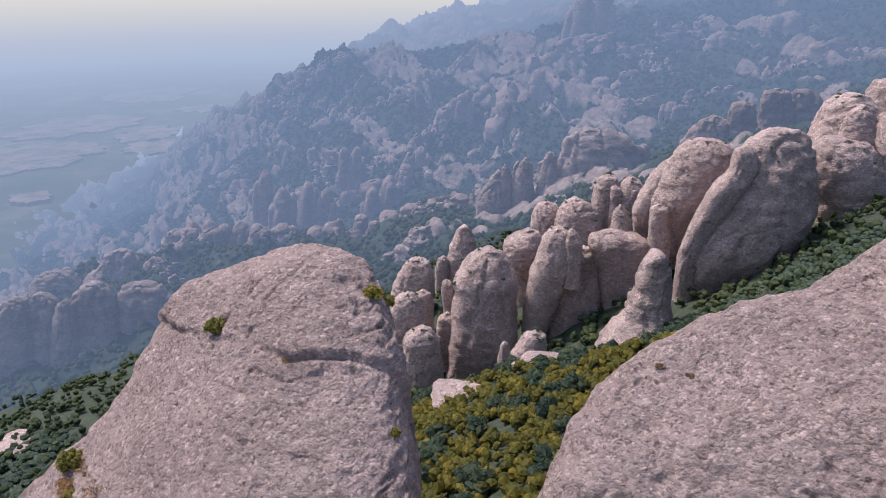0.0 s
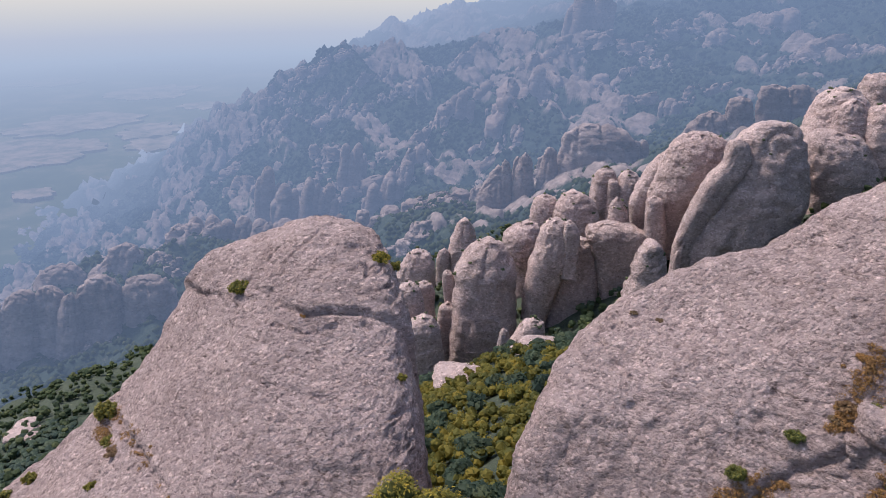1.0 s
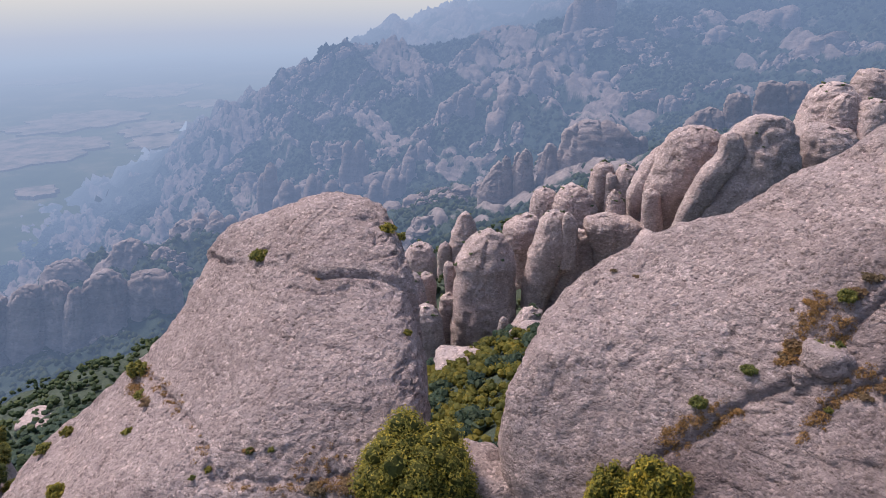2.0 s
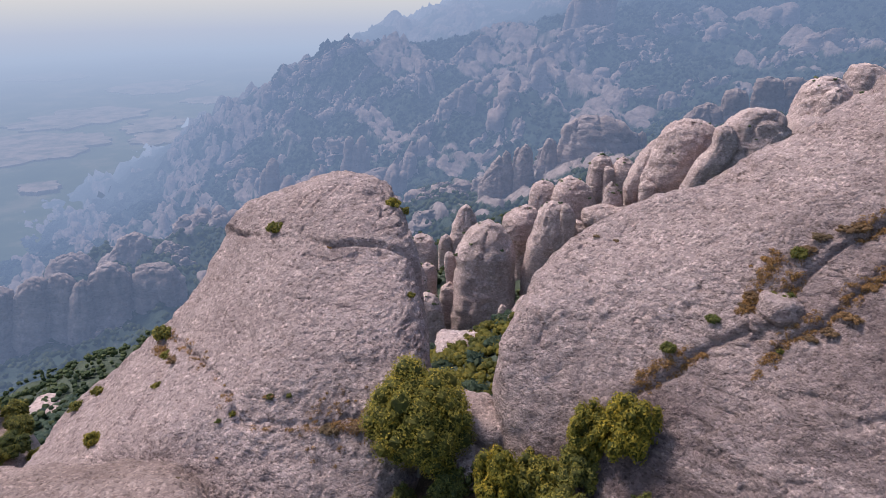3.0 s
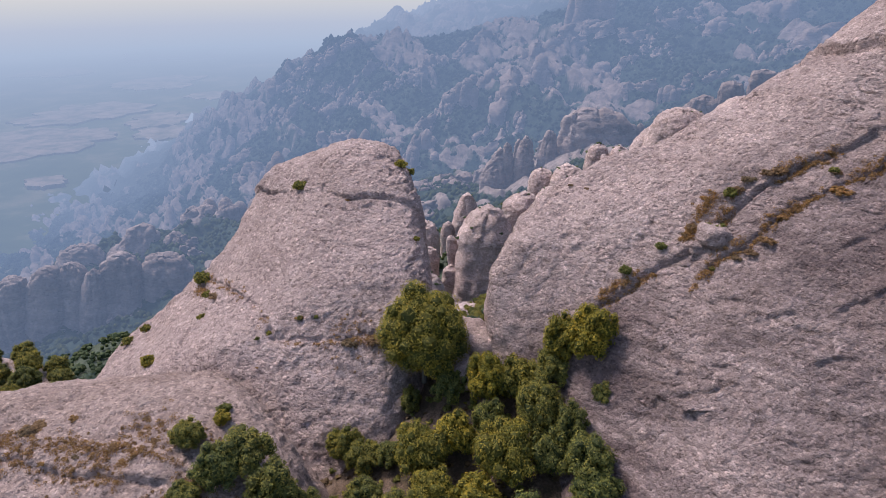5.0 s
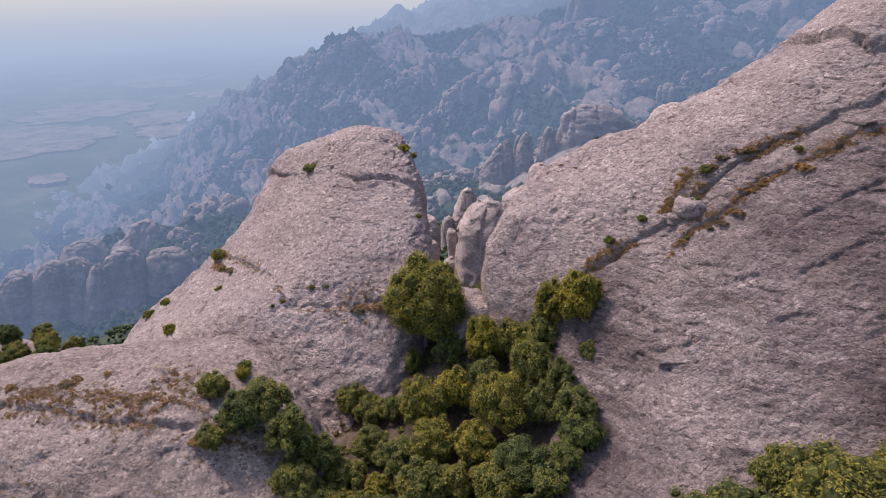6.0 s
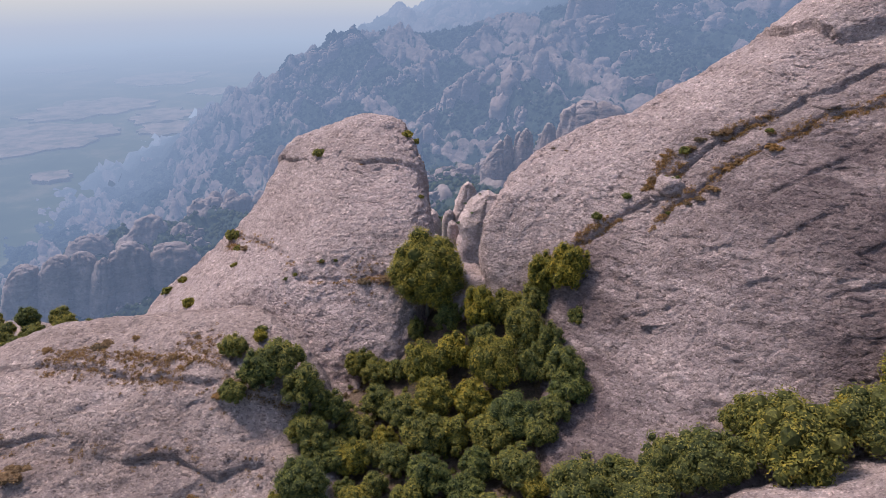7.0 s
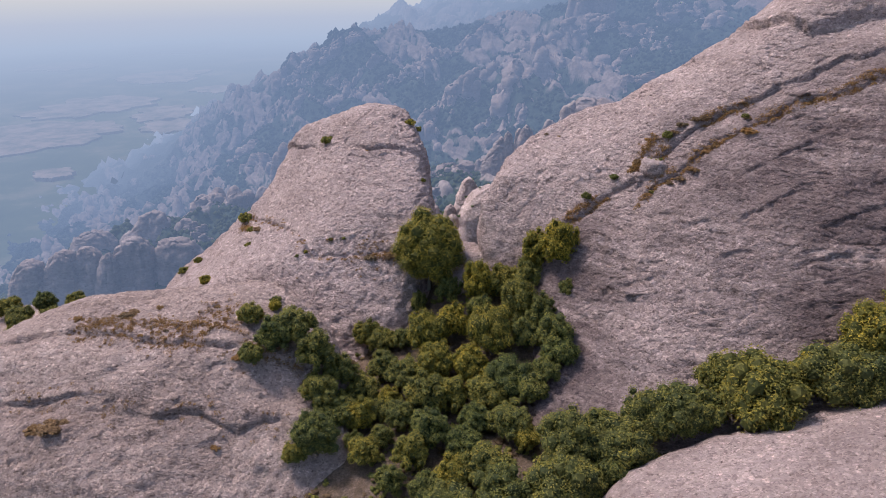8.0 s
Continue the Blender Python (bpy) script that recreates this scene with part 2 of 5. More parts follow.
LEAF_FAR = leaf_material("far_wood_leaves", (0.038, 0.066, 0.054), (0.054, 0.084, 0.062), (0.08, 0.105, 0.066), 0.02)
LEAF_RAVINE = leaf_material("ravine_oak_leaves", (0.078, 0.112, 0.092), (0.102, 0.138, 0.100), (0.135, 0.160, 0.104), 0.03)
GRASS = leaf_material("dry_tuft_leaves", (0.12, 0.075, 0.045), (0.21, 0.13, 0.072), (0.32, 0.20, 0.105))
BARK, _n, _l, _b = material("grey_bark", 0.9)
_b.inputs["Base Color"].default_value = (0.10, 0.085, 0.07, 1)

# ---- ground ----
# spot heights of the massif: x, y, z
NEAR_SPOTS = [(3, 36, -41), (3, 10, -50), (-8, 4, -50), (30, 2, -47), (52, 2, -40), (90, 20, -25), (90, -70, -25), (0, -100, -75), (-50, -60, -78), (-75, 15, -80),
              (-100, 75, -115), (-60, 80, -108), (-30, 80, -92), (-140, 130, -152), (5, 62, -64), (5, 100, -80), (15, 155, -94), (45, 160, -91), (85, 140, -70), (140, 150, -45),
              (15, 205, -130), (14, 255, -157), (-20, 245, -158), (60, 205, -119), (104, 235, -107), (200, 240, -55), (90, 335, -122), (45, 310, -137), (5, 365, -158)]
FAR_SPOTS = [(-184, 255, -192), (-213, 335, -216), (-110, 255, -182), (-320, 430, -290), (-262, 478, -284), (-120, 420, -215), (-30, 500, -210), (-290, 690, -262), (-110, 680, -242), (-12, 640, -206),
             (40, 650, -192), (120, 575, -160), (260, 540, -118), (420, 540, -70), (-400, 640, -290), (-160, 860, -325), (60, 800, -262), (320, 820, -170), (540, 930, -112),
             (90, 1020, -182), (50, 1190, -175), (240, 1130, -160), (230, 1230, -85), (450, 1210, -98), (-370, 1310, -300), (-600, 1350, -440), (-500, 900, -400), (800, 1400, 20)]
CREST_SPOTS = [(-230, 1350, -134), (-125, 1370, -143), (10, 1370, -134), (-324, 1420, -190), (-428, 1450, -245), (-542, 1450, -323), (-652, 1450, -421), (-230, 1620, -270), (0, 1640, -200), (-264, 1900, -172),
               (-138, 2000, -137), (111, 2100, -81), (-700, 500, -430), (-500, 200, -330), (600, 200, 60), (100, 1700, -140), (500, 2100, -10), (-700, 2100, -490)]
SPOTS = np.array(NEAR_SPOTS + FAR_SPOTS + CREST_SPOTS, float)
_d = np.hypot(SPOTS[:, None, 0] - SPOTS[None, :, 0], SPOTS[:, None, 1] - SPOTS[None, :, 1])
_w = np.linalg.solve(_d, SPOTS[:, 2] + 100.0)


def height(x, y, rough=1.0):
    x, y = np.asarray(x, float), np.asarray(y, float)
    z = np.full(np.shape(x), -100.0)
    for (sx, sy, _), w in zip(SPOTS, _w):
        z = z + w * np.sqrt((x - sx) ** 2 + (y - sy) ** 2 + 9.0)
    far = smooth(120, 700, y)
    return z + rough * (fbm(x / 30, y / 30, 0, 4, 3) * (1.5 + 10 * far) + far * (0.7 - np.abs(fbm((x + 0.6 * y) / 55, (y - 0.6 * x) / 190, 0, 3, 9)) * 4) * 13)


def worley(u, v, seed):
    """Distance to the nearest scattered point, how far inside its own cell, and that point's random number."""
    iu, iv = np.floor(u).astype(np.int64), np.floor(v).astype(np.int64)
    best, second, own = np.full(np.shape(u), 9.0), np.full(np.shape(u), 9.0), np.zeros(np.shape(u))
    for a in (-1, 0, 1):
        for b in (-1, 0, 1):
            cu, cv = iu + a, iv + b
            d = np.hypot(u - cu - 0.5 - 0.45 * lattice(cu, cv, 0 * cu, seed), v - cv - 0.5 - 0.45 * lattice(cu, cv, 0 * cu, seed + 1))
            near = d < best
            second = np.where(near, best, np.minimum(second, d))
            best, own = np.where(near, d, best), np.where(near, 0.5 + 0.5 * lattice(cu, cv, 0 * cu, seed + 2), own)
    return best, second - best, own


def heads(x, y, along, across, tall, seed, lim=0.0):
    """Rounded rock heads and fins standing in rows down a slope: added height, and how far a place is rock."""
    x, y = np.asarray(x, float), np.asarray(y, float)
    wx, wy = x + 6 * fbm(x / 25, y / 25, 1.5, 2, seed), y + 6 * fbm(x / 25, y / 25, 4.5, 2, seed)
    rows = fbm((wx + 0.6 * wy) / 60, (wy - 0.6 * wx) / 230, 2.2, 3, seed)
    mask = smooth(lim, lim + 0.16, rows + 0.25 * fbm(x / 30, y / 30, 8.8, 2, seed))
    total, rock = 0.0, 0.0
    for k, (f, h) in enumerate(((1.0, 1.0), (0.45, 0.42))):
        d, inner, own = worley((0.86 * wx + 0.51 * wy) / (across * f), (0.86 * wy - 0.51 * wx) / (along * f), seed + 40 * k)
        bump = np.maximum(0, 1 - (d / 0.72) ** 2) ** 0.85 * (0.25 + 0.75 * own) * mask * smooth(0.0, 0.28, inner)
        total, rock = total + tall * h * bump, np.maximum(rock, bump * (1.0 if k == 0 else 0.8))
    return total + rock * 0.10 * tall * fbm(x / (across * 0.6), y / (across * 0.6), 6.6, 2, seed + 9), rock


def sheet(name, angles, ys, mats, label, category, relief=None):
    """A stretch of ground fanned out between two bearings."""
    b = np.tan(np.radians(angles))
    Y, B = np.meshgrid(ys, b, indexing="ij")
    X = B * (np.abs(Y) + 60)
    Z = height(X, Y)
    F = grid_faces(len(ys), len(b))
    rock = None
    if relief:
        more, rock = relief(X, Y)
        Z = Z + more
    V = np.stack([X, Y, Z], -1).reshape(-1, 3)
    me = mesh_of(name, V, F, mats)
    if relief:
        me.attributes.new("bare", "FLOAT", "POINT").data.foreach_set("value", rock.reshape(-1).astype(np.float32))
    return tagged(new(name, me), label, category, kind="structure")


sheet("ground", np.linspace(-62, 62, 200), np.concatenate([np.linspace(-110, 120, 120), np.linspace(122, 420, 110)]), [SOIL],
      "dry brown soil and litter between rocks and shrubs", "ground")


# ---- near rocks ----
def outline(points, centre, n):
    """Distance from centre to a rounded outline, for n bearings."""
    pts = np.array(points, float) - centre
    ang = np.linspace(0, 2 * math.pi, n, endpoint=False)
    a = np.arctan2(pts[:, 1], pts[:, 0]) % (2 * math.pi)
    r = np.hypot(pts[:, 0], pts[:, 1])
    order = np.argsort(a)
    a, r = a[order], r[order]
    rho = np.interp(ang, np.concatenate([a - 2 * math.pi, a, a + 2 * math.pi]), np.tile(r, 3))
    k = np.exp(-0.5 * (np.arange(-12, 13) / 5.0) ** 2)
    k /= k.sum()
    ext = np.concatenate([rho[-12:], rho, rho[:12]])
    return ang, np.convolve(ext, k, "valid")


def outcrop(name, centre, points, top, round_off, depth, batter, label, carve=None, n=420, m=210, seed=1, lumps=0.7, mat=None):
    """A bare rock mass: a top surface inside an outline, rounded over into steep sides."""
    ang, rho = outline(points, centre, n)
    s_in = np.linspace(0, 1, m) ** 0.75
    downs = np.linspace(0, 1, 48)[1:] ** 1.4 * depth
    rows = []
    for s in s_in:
        x = centre[0] + np.cos(ang) * rho * s
        y = centre[1] + np.sin(ang) * rho * s
        inside = rho * (1 - s)
        q = np.clip(1 - inside / round_off, 0, 1)
        z = top(x, y) - round_off * (1 - np.sqrt(np.maximum(1 - q * q, 0)))
        rows.append(np.stack([x, y, z], -1))
    edge = rows[-1]
    for d in downs:
        out = batter * d + 0.0
        rows.append(np.stack([edge[:, 0] + np.cos(ang) * out, edge[:, 1] + np.sin(ang) * out, edge[:, 2] - d], -1))
    V = np.stack(rows, 0)
    # displace along the surface normal
    du = np.roll(V, -1, 1) - np.roll(V, 1, 1)
    dv = np.gradient(V, axis=0)
    N = np.cross(dv, du)
    N /= np.linalg.norm(N, axis=-1, keepdims=True) + 1e-9
    N[0] = (0, 0, 1)
    N *= np.where(N[:, :, 2:3].mean() < 0, -1, 1)
    x, y, z = V[..., 0], V[..., 1], V[..., 2]
    d = lumps * fbm(x / 9, y / 9, z / 9, 3, seed) * 1.4
    d += 0.20 * fbm(x / 5, y / 5, z / 1.5, 4, seed + 5)
    d += 0.26 * fbm(x / 1.1, y / 1.1, z / 0.8, 3, seed + 8) + 0.10 * (0.3 - np.abs(fbm(x / 1.6, y / 1.6, z / 0.9, 3, seed + 9)) * 3)
    d += 0.20 * np.maximum(0, fbm(x / 0.7, y / 0.7, z / 0.6, 2, seed + 15)) * smooth(-0.1, 0.2, fbm(x / 8, y / 8, z / 8, 2, seed + 16))
    ledge = np.abs(fbm(x / 5, y / 5, z / 0.9, 3, seed + 11))
    d -= 0.24 * (1 - smooth(0.0, 0.09, ledge)) * smooth(0.0, 0.25, fbm(x / 6, y / 6, z / 6, 2, seed + 13))
    if carve:
        d += carve(x, y, z)
    V = V + N * d[..., None]
    me = mesh_of(name, V.reshape(-1, 3), grid_faces(V.shape[0], V.shape[1], True), [mat or ROCK])
    return tagged(new(name, me), label, "rock", kind="")


def spire_top(x, y):
    u, v = (x + 18.83) / 10, (y - 45.62) / 10
    out = np.minimum(u + 1.6, 0)
    u = np.maximum(u, -1.6)
    body = 7.0 * out + (-32.73 + 4.5 * v + 0.557 * v * v + 0.066 * v ** 3 + 6.168 * u + 0.891 * u * v - 0.482 * u * v * v - 2.106 * u * u - 0.735 * u * u * v - 0.879 * u ** 3)
    cap = -22.9 - np.where(x < -7, 0.0140, 0.20) * (x + 7) ** 2 - 0.02 * (y - 60) ** 2
    return 0.5 * (body + cap - np.sqrt((body - cap) ** 2 + 1.6))


CAP_LINE = [(-28, 63), (-24.5, 58.5), (-20.5, 55.2), (-16, 51.8), (-12.8, 49.5), (-8, 49.6), (-2, 49.6)]
SPIRE_CRACK = [(-34.5, 54.5), (-30.6, 49), (-27.1, 44.3), (-23.7, 39.4), (-20.9, 35.1), (-19.7, 33), (-16, 32.3), (-11.7, 31.8), (-7.5, 32), (-3, 32)]


def spire_carve(x, y, z):
    side = np.interp(x, [p[0] for p in CAP_LINE], [p[1] for p in CAP_LINE])
    over = y - side + 0.5 * fbm(x / 1.5, y / 1.5, 0, 3, 2)
    d = np.interp(x, [-28, -24, -21, -15.5, -13, -5], [0.8, 0.35, 0.05, 0.08, 0.50, 0.45]) * smooth(-0.15, 0.35, over) * (1 - smooth(2, 7, over))
    d -= np.interp(x, [-28, -24, -21, -15, -12, -4], [0.5, 0.25, 0.06, 0.12, 0.40, 0.25]) * (1 - smooth(0, 0.34, np.abs(over + 0.22)))
    # thin flaking beds in the cap
    cap = smooth(0.3, 1.2, over)
    bed = (z + 0.35 * fbm(x / 3, y / 3, 0, 3, 14)) / 0.95 % 1.0
    d += cap * smooth(-21, -15, x) * (0.22 * (bed - 0.5) * smooth(-0.15, 0.2, vnoise(x / 2.6, y / 2.6, z / 2, 73)))
    # a diagonal joint running up the cap, and the long cracks below it
    for line, deep, wide in (([(-16.5, 52.6), (-15.0, 55.5), (-12.6, 58.5), (-11.5, 61)], 0.28, 0.3), ([(-20, 53.6), (-18.3, 56.5), (-15.6, 58.5)], 0.18, 0.25), (SPIRE_CRACK, 0.45, 0.34), ([(-34, 52.6), (-32.2, 48.5), (-31, 43)], 0.45, 0.5),
                             ([(-31.2, 46.5), (-32, 43.4), (-33.5, 40)], 0.25, 0.25), ([(-15.2, 49.0), (-12.4, 47.4), (-9.4, 47.9)], 0.30, 0.35)):
        d -= deep * (1 - smooth(0.03, wide, line_distance(x, y, line) + 0.45 * fbm(x, y, 0, 3, 4)))
    # below the crack the foot swells out a little
    foot = y - np.interp(x, [p[0] for p in SPIRE_CRACK], [p[1] for p in SPIRE_CRACK])
    d -= 0.30 * smooth(-0.2, 0.5, foot) * (1 - smooth(0.5, 3.0, foot)) * smooth(-24, -19, x)
    return d


outcrop("rock_spire", (-20, 42), [(-1.2, 38), (-2.6, 45), (-4.2, 54), (-6, 61), (-12, 65), (-20, 66), (-27, 63.5), (-33, 58.5), (-40, 56), (-47, 55), (-51, 48), (-46, 36), (-36, 27), (-24, 18), (-14, 13), (-8, 18), (-4.5, 27)],
        spire_top, 2.6, 46, 0.10, "weathered pinkish-grey conglomerate spire with a layered cap and small tufts", spire_carve, n=680, m=250, seed=21)

DOME_SEAM = [(11, 26), (18.6, 28.6), (24.6, 28.5), (27, 28.5), (29, 30.4), (36, 33.5), (46, 36), (60, 38), (80, 40)]
DOME_CRACK = [(11, 27.4), (16, 28.3), (20.4, 28.6), (23.8, 28.2), (27.4, 29.2), (31, 30.9), (34.6, 31.2), (38.8, 31.4), (44.2, 31.4), (49.3, 31.3), (55, 31.6), (70, 33)]
DOME_CRACK_LOW = [(24.6, 25.2), (26.9, 26.2), (29.6, 26.5), (33.7, 27.4), (38.4, 27.9), (43, 28.1), (48, 27.5), (53.5, 27.4), (66, 28)]


def dome_top(x, y):
    u, v = (x - 30) / 10, (y - 30) / 10
    u2 = np.minimum(u, 3.0)
    up = -21.43 + 5.6 * u + 4.37 * v + 0.54 * u2 * u2 - 0.594 * u2 * v - 0.853 * v * v
    low = -22.75 + 5.93 * u + 5.75 * v - 0.664 * u2 * u2 + 0.113 * u2 * v - 1.113 * v * v
    apron = -49.1 + 0.30 * y + 0.2 * np.maximum(x - 14, 0)
    low = 0.5 * (low + apron + np.sqrt((low - apron) ** 2 + 2.0))
    yc = np.interp(x, [p[0] for p in DOME_SEAM], [p[1] for p in DOME_SEAM])
    k = smooth(-1.2, np.interp(x, [12, 22, 30, 40], [9, 8, 6.0, 5]), y - yc)
    return low * (1 - k) + up * k


def dome_carve(x, y, z):
    wave = 1.0 * fbm(x / 2.4, y / 2.4, 0, 4, 5)
    over = y - np.interp(x, [p[0] for p in DOME_CRACK], [p[1] for p in DOME_CRACK]) + wave
    side = smooth(12, 17, x)
    # the upper flank bulges out over the crack
    d = np.interp(x, [12, 20, 30, 40, 50], [0.5, 0.4, 0.35, 0.5, 0.5]) * side * smooth(-0.25, 0.45, over) * (1 - smooth(2.5, 9, over))
    d = d - np.interp(x, [16, 26, 40], [0.22, 0.30, 0.26]) * side * (1 - smooth(0.03, 0.38, np.abs(over + 0.2)))
    low = y - np.interp(x, [p[0] for p in DOME_CRACK_LOW], [p[1] for p in DOME_CRACK_LOW]) + wave
    d = d + (0.30 * smooth(-0.2, 0.3, low) * (1 - smooth(0.5, 2.5, low)) - 0.20 * (1 - smooth(0.03, 0.35, np.abs(low + 0.2)))) * smooth(24, 27, x)
    # layered lip on the crest
    lip = x - 44.5 + 0.5 * (y - 43) + 1.2 * fbm(x / 3, y / 3, 0, 3, 6)
    d += 0.9 * smooth(0, 0.5, lip) * smooth(36.5, 38, y) - 0.25 * (1 - smooth(0.0, 0.7, np.abs(lip + 0.3))) * smooth(37, 38, y)
    # long shallow scars across the lower face
    for x0, y0, run, turn in ((23, 17.2, 6, -0.30), (33.5, 15.2, 3, -0.20), (30, 19.5, 3, -0.15), (38, 18.2, 7, 0.06), (40, 22.6, 8, 0.08), (46, 14.5, 7, 0.04), (42, 11.8, 6, -0.1)):
        t = np.clip((x - x0) / run, -0.5, 0.5)
        off = y - y0 - turn * run * t + 0.25 * fbm(x / 1.2, y / 1.2, 0, 2, 8)
        near = 1 - smooth(0.40, 0.62, np.abs((x - x0) / run))
        d += near * (0.16 * smooth(-0.1, 0.2, off) * (1 - smooth(0.2, 1.4, off)) - 0.14 * (1 - smooth(0, 0.3, np.abs(off + 0.15))))
    # faint level beds on the steep lower flank
    d += 0.11 * fbm(x / 12, y / 12, z / 0.5, 4, 18) * smooth(27, 22, y) * smooth(24, 34, x)
    return d


outcrop("rock_dome", (34, 26), [(5.4, 34.6), (7.4, 38.4), (10.3, 42.3), (16, 44.5), (25, 45.5), (35, 46.5), (45, 48), (58, 51), (75, 52), (92, 48), (95, 25), (80, 4), (60, -2), (40, -3), (28, -5), (18, -4), (11.0, -1), (9.6, 7), (11.2, 15), (12.2, 23.5), (8.8, 27.0), (5.6, 29.6), (4.7, 32)],
        dome_top, 3.0, 46, 0.08, "broad pinkish-grey conglomerate whaleback with dark water stains and a grassy ledge", dome_carve, n=760, m=280, seed=41, mat=ROCK_STAINED)


SLAB_FOLD = [(-72, 10), (-58, 9.2), (-50, 8.8), (-46, 8.2), (-42, 8.3), (-37, 6.2), (-32, 5.6), (-27, 5.9), (-22.6, 4.0), (-18, 5.8), (-12, 3.5)]
SLAB_LEDGE = [(-60, 18), (-47, 17.2), (-40, 15.6), (-36, 14.2), (-29, 12.6), (-22, 11.9), (-14, 12)]


def slab_top(x, y):
    u, v = (x + 31.56) / 10, (y - 12.75) / 10
    u = np.clip(u, -3.2, 3.0)
    z = -42.74 + 3.756 * v - 2.259 * v * v + 0.749 * u + 0.484 * u * v - 0.275 * u * u
    below = y - np.interp(x, [p[0] for p in SLAB_FOLD], [p[1] for p in SLAB_FOLD])
    z = z - np.interp(x, [-50, -40, -20], [1.7, 1.2, 0.9]) * (1 - smooth(-0.3, 5.0, below)) * smooth(-6.5, -0.3, below)
    z = z + 1.7 * np.exp(-((x + 48.5) / 8.0) ** 2) * smooth(16, 26, y)
    return z - 0.02 * np.maximum(x + 28, 0) ** 2 * smooth(4, 9, y)


def slab_carve(x, y, z):
    g = y - np.interp(x, [p[0] for p in SLAB_LEDGE], [p[1] for p in SLAB_LEDGE]) + 0.8 * fbm(x / 2.5, y / 2.5, 0, 3, 8)
    step = 0.40 * smooth(-0.3, 0.3, g) * (1 - smooth(1.5, 5, g)) - 0.30 * (1 - smooth(0, 0.5, np.abs(g + 0.3)))
    f = y - np.interp(x, [p[0] for p in SLAB_FOLD], [p[1] for p in SLAB_FOLD]) + 0.9 * fbm(x / 3.5, y / 7, 0, 3, 12)
    fade = 0.35 + 0.65 * smooth(-0.15, 0.25, vnoise(x / 5, 0, 0, 22))
    step = step + fade * (0.40 * smooth(-0.25, 0.3, f) * (1 - smooth(0.6, 3.5, f)) - 0.26 * (1 - smooth(0, 0.32, np.abs(f + 0.2))))
    # rounded swells between the ledges
    return step + 0.5 * fbm(x / 5, y / 2.2, 0, 3, 31)


outcrop("rock_slab", (-36, 8), [(-9, 4), (-11, 14), (-16, 22), (-22, 30), (-30, 37), (-42, 38), (-56, 34), (-68, 22), (-72, 4), (-66, -16), (-40, -24), (-16, -20), (-9, -8)],
        slab_top, 4.0, 40, 0.7, "low rounded conglomerate slab with folded ledges and dry tufts", slab_carve, n=460, m=190, seed=61, lumps=0.5, mat=ROCK_SLAB)


def front_top(x, y):
    return -41.1 - 0.32 * (y + 6.8) + 0.27 * (x - 33) - 0.004 * (y + 6.8) ** 2


outcrop("rock_shelf", (42, -16), [(13, -7), (19, -3.6), (27.5, -0.6), (35.6, 1.7), (45.6, 3.9), (62, 6.2), (66, -12), (60, -30), (42, -34), (26, -28), (16, -18)],
        front_top, 4.0, 30, 0.6, "smooth pale conglomerate shelf beyond a row of shrubs", None, n=220, m=110, seed=81, lumps=0.4)


def bench_top(x, y):
    return -82.5 - 0.012 * np.maximum(x + 92, 0) ** 2 + 0.03 * (y - 80)


outcrop("rock_bench", (-108, 80), [(-74, 80), (-80, 92), (-95, 100), (-120, 100), (-140, 85), (-132, 66), (-108, 60), (-88, 66)],
        bench_top, 6.0, 50, 0.4, "low rocky bench overgrown with holm oaks below the slab", None, n=150, m=50, seed=91, lumps=0.6)


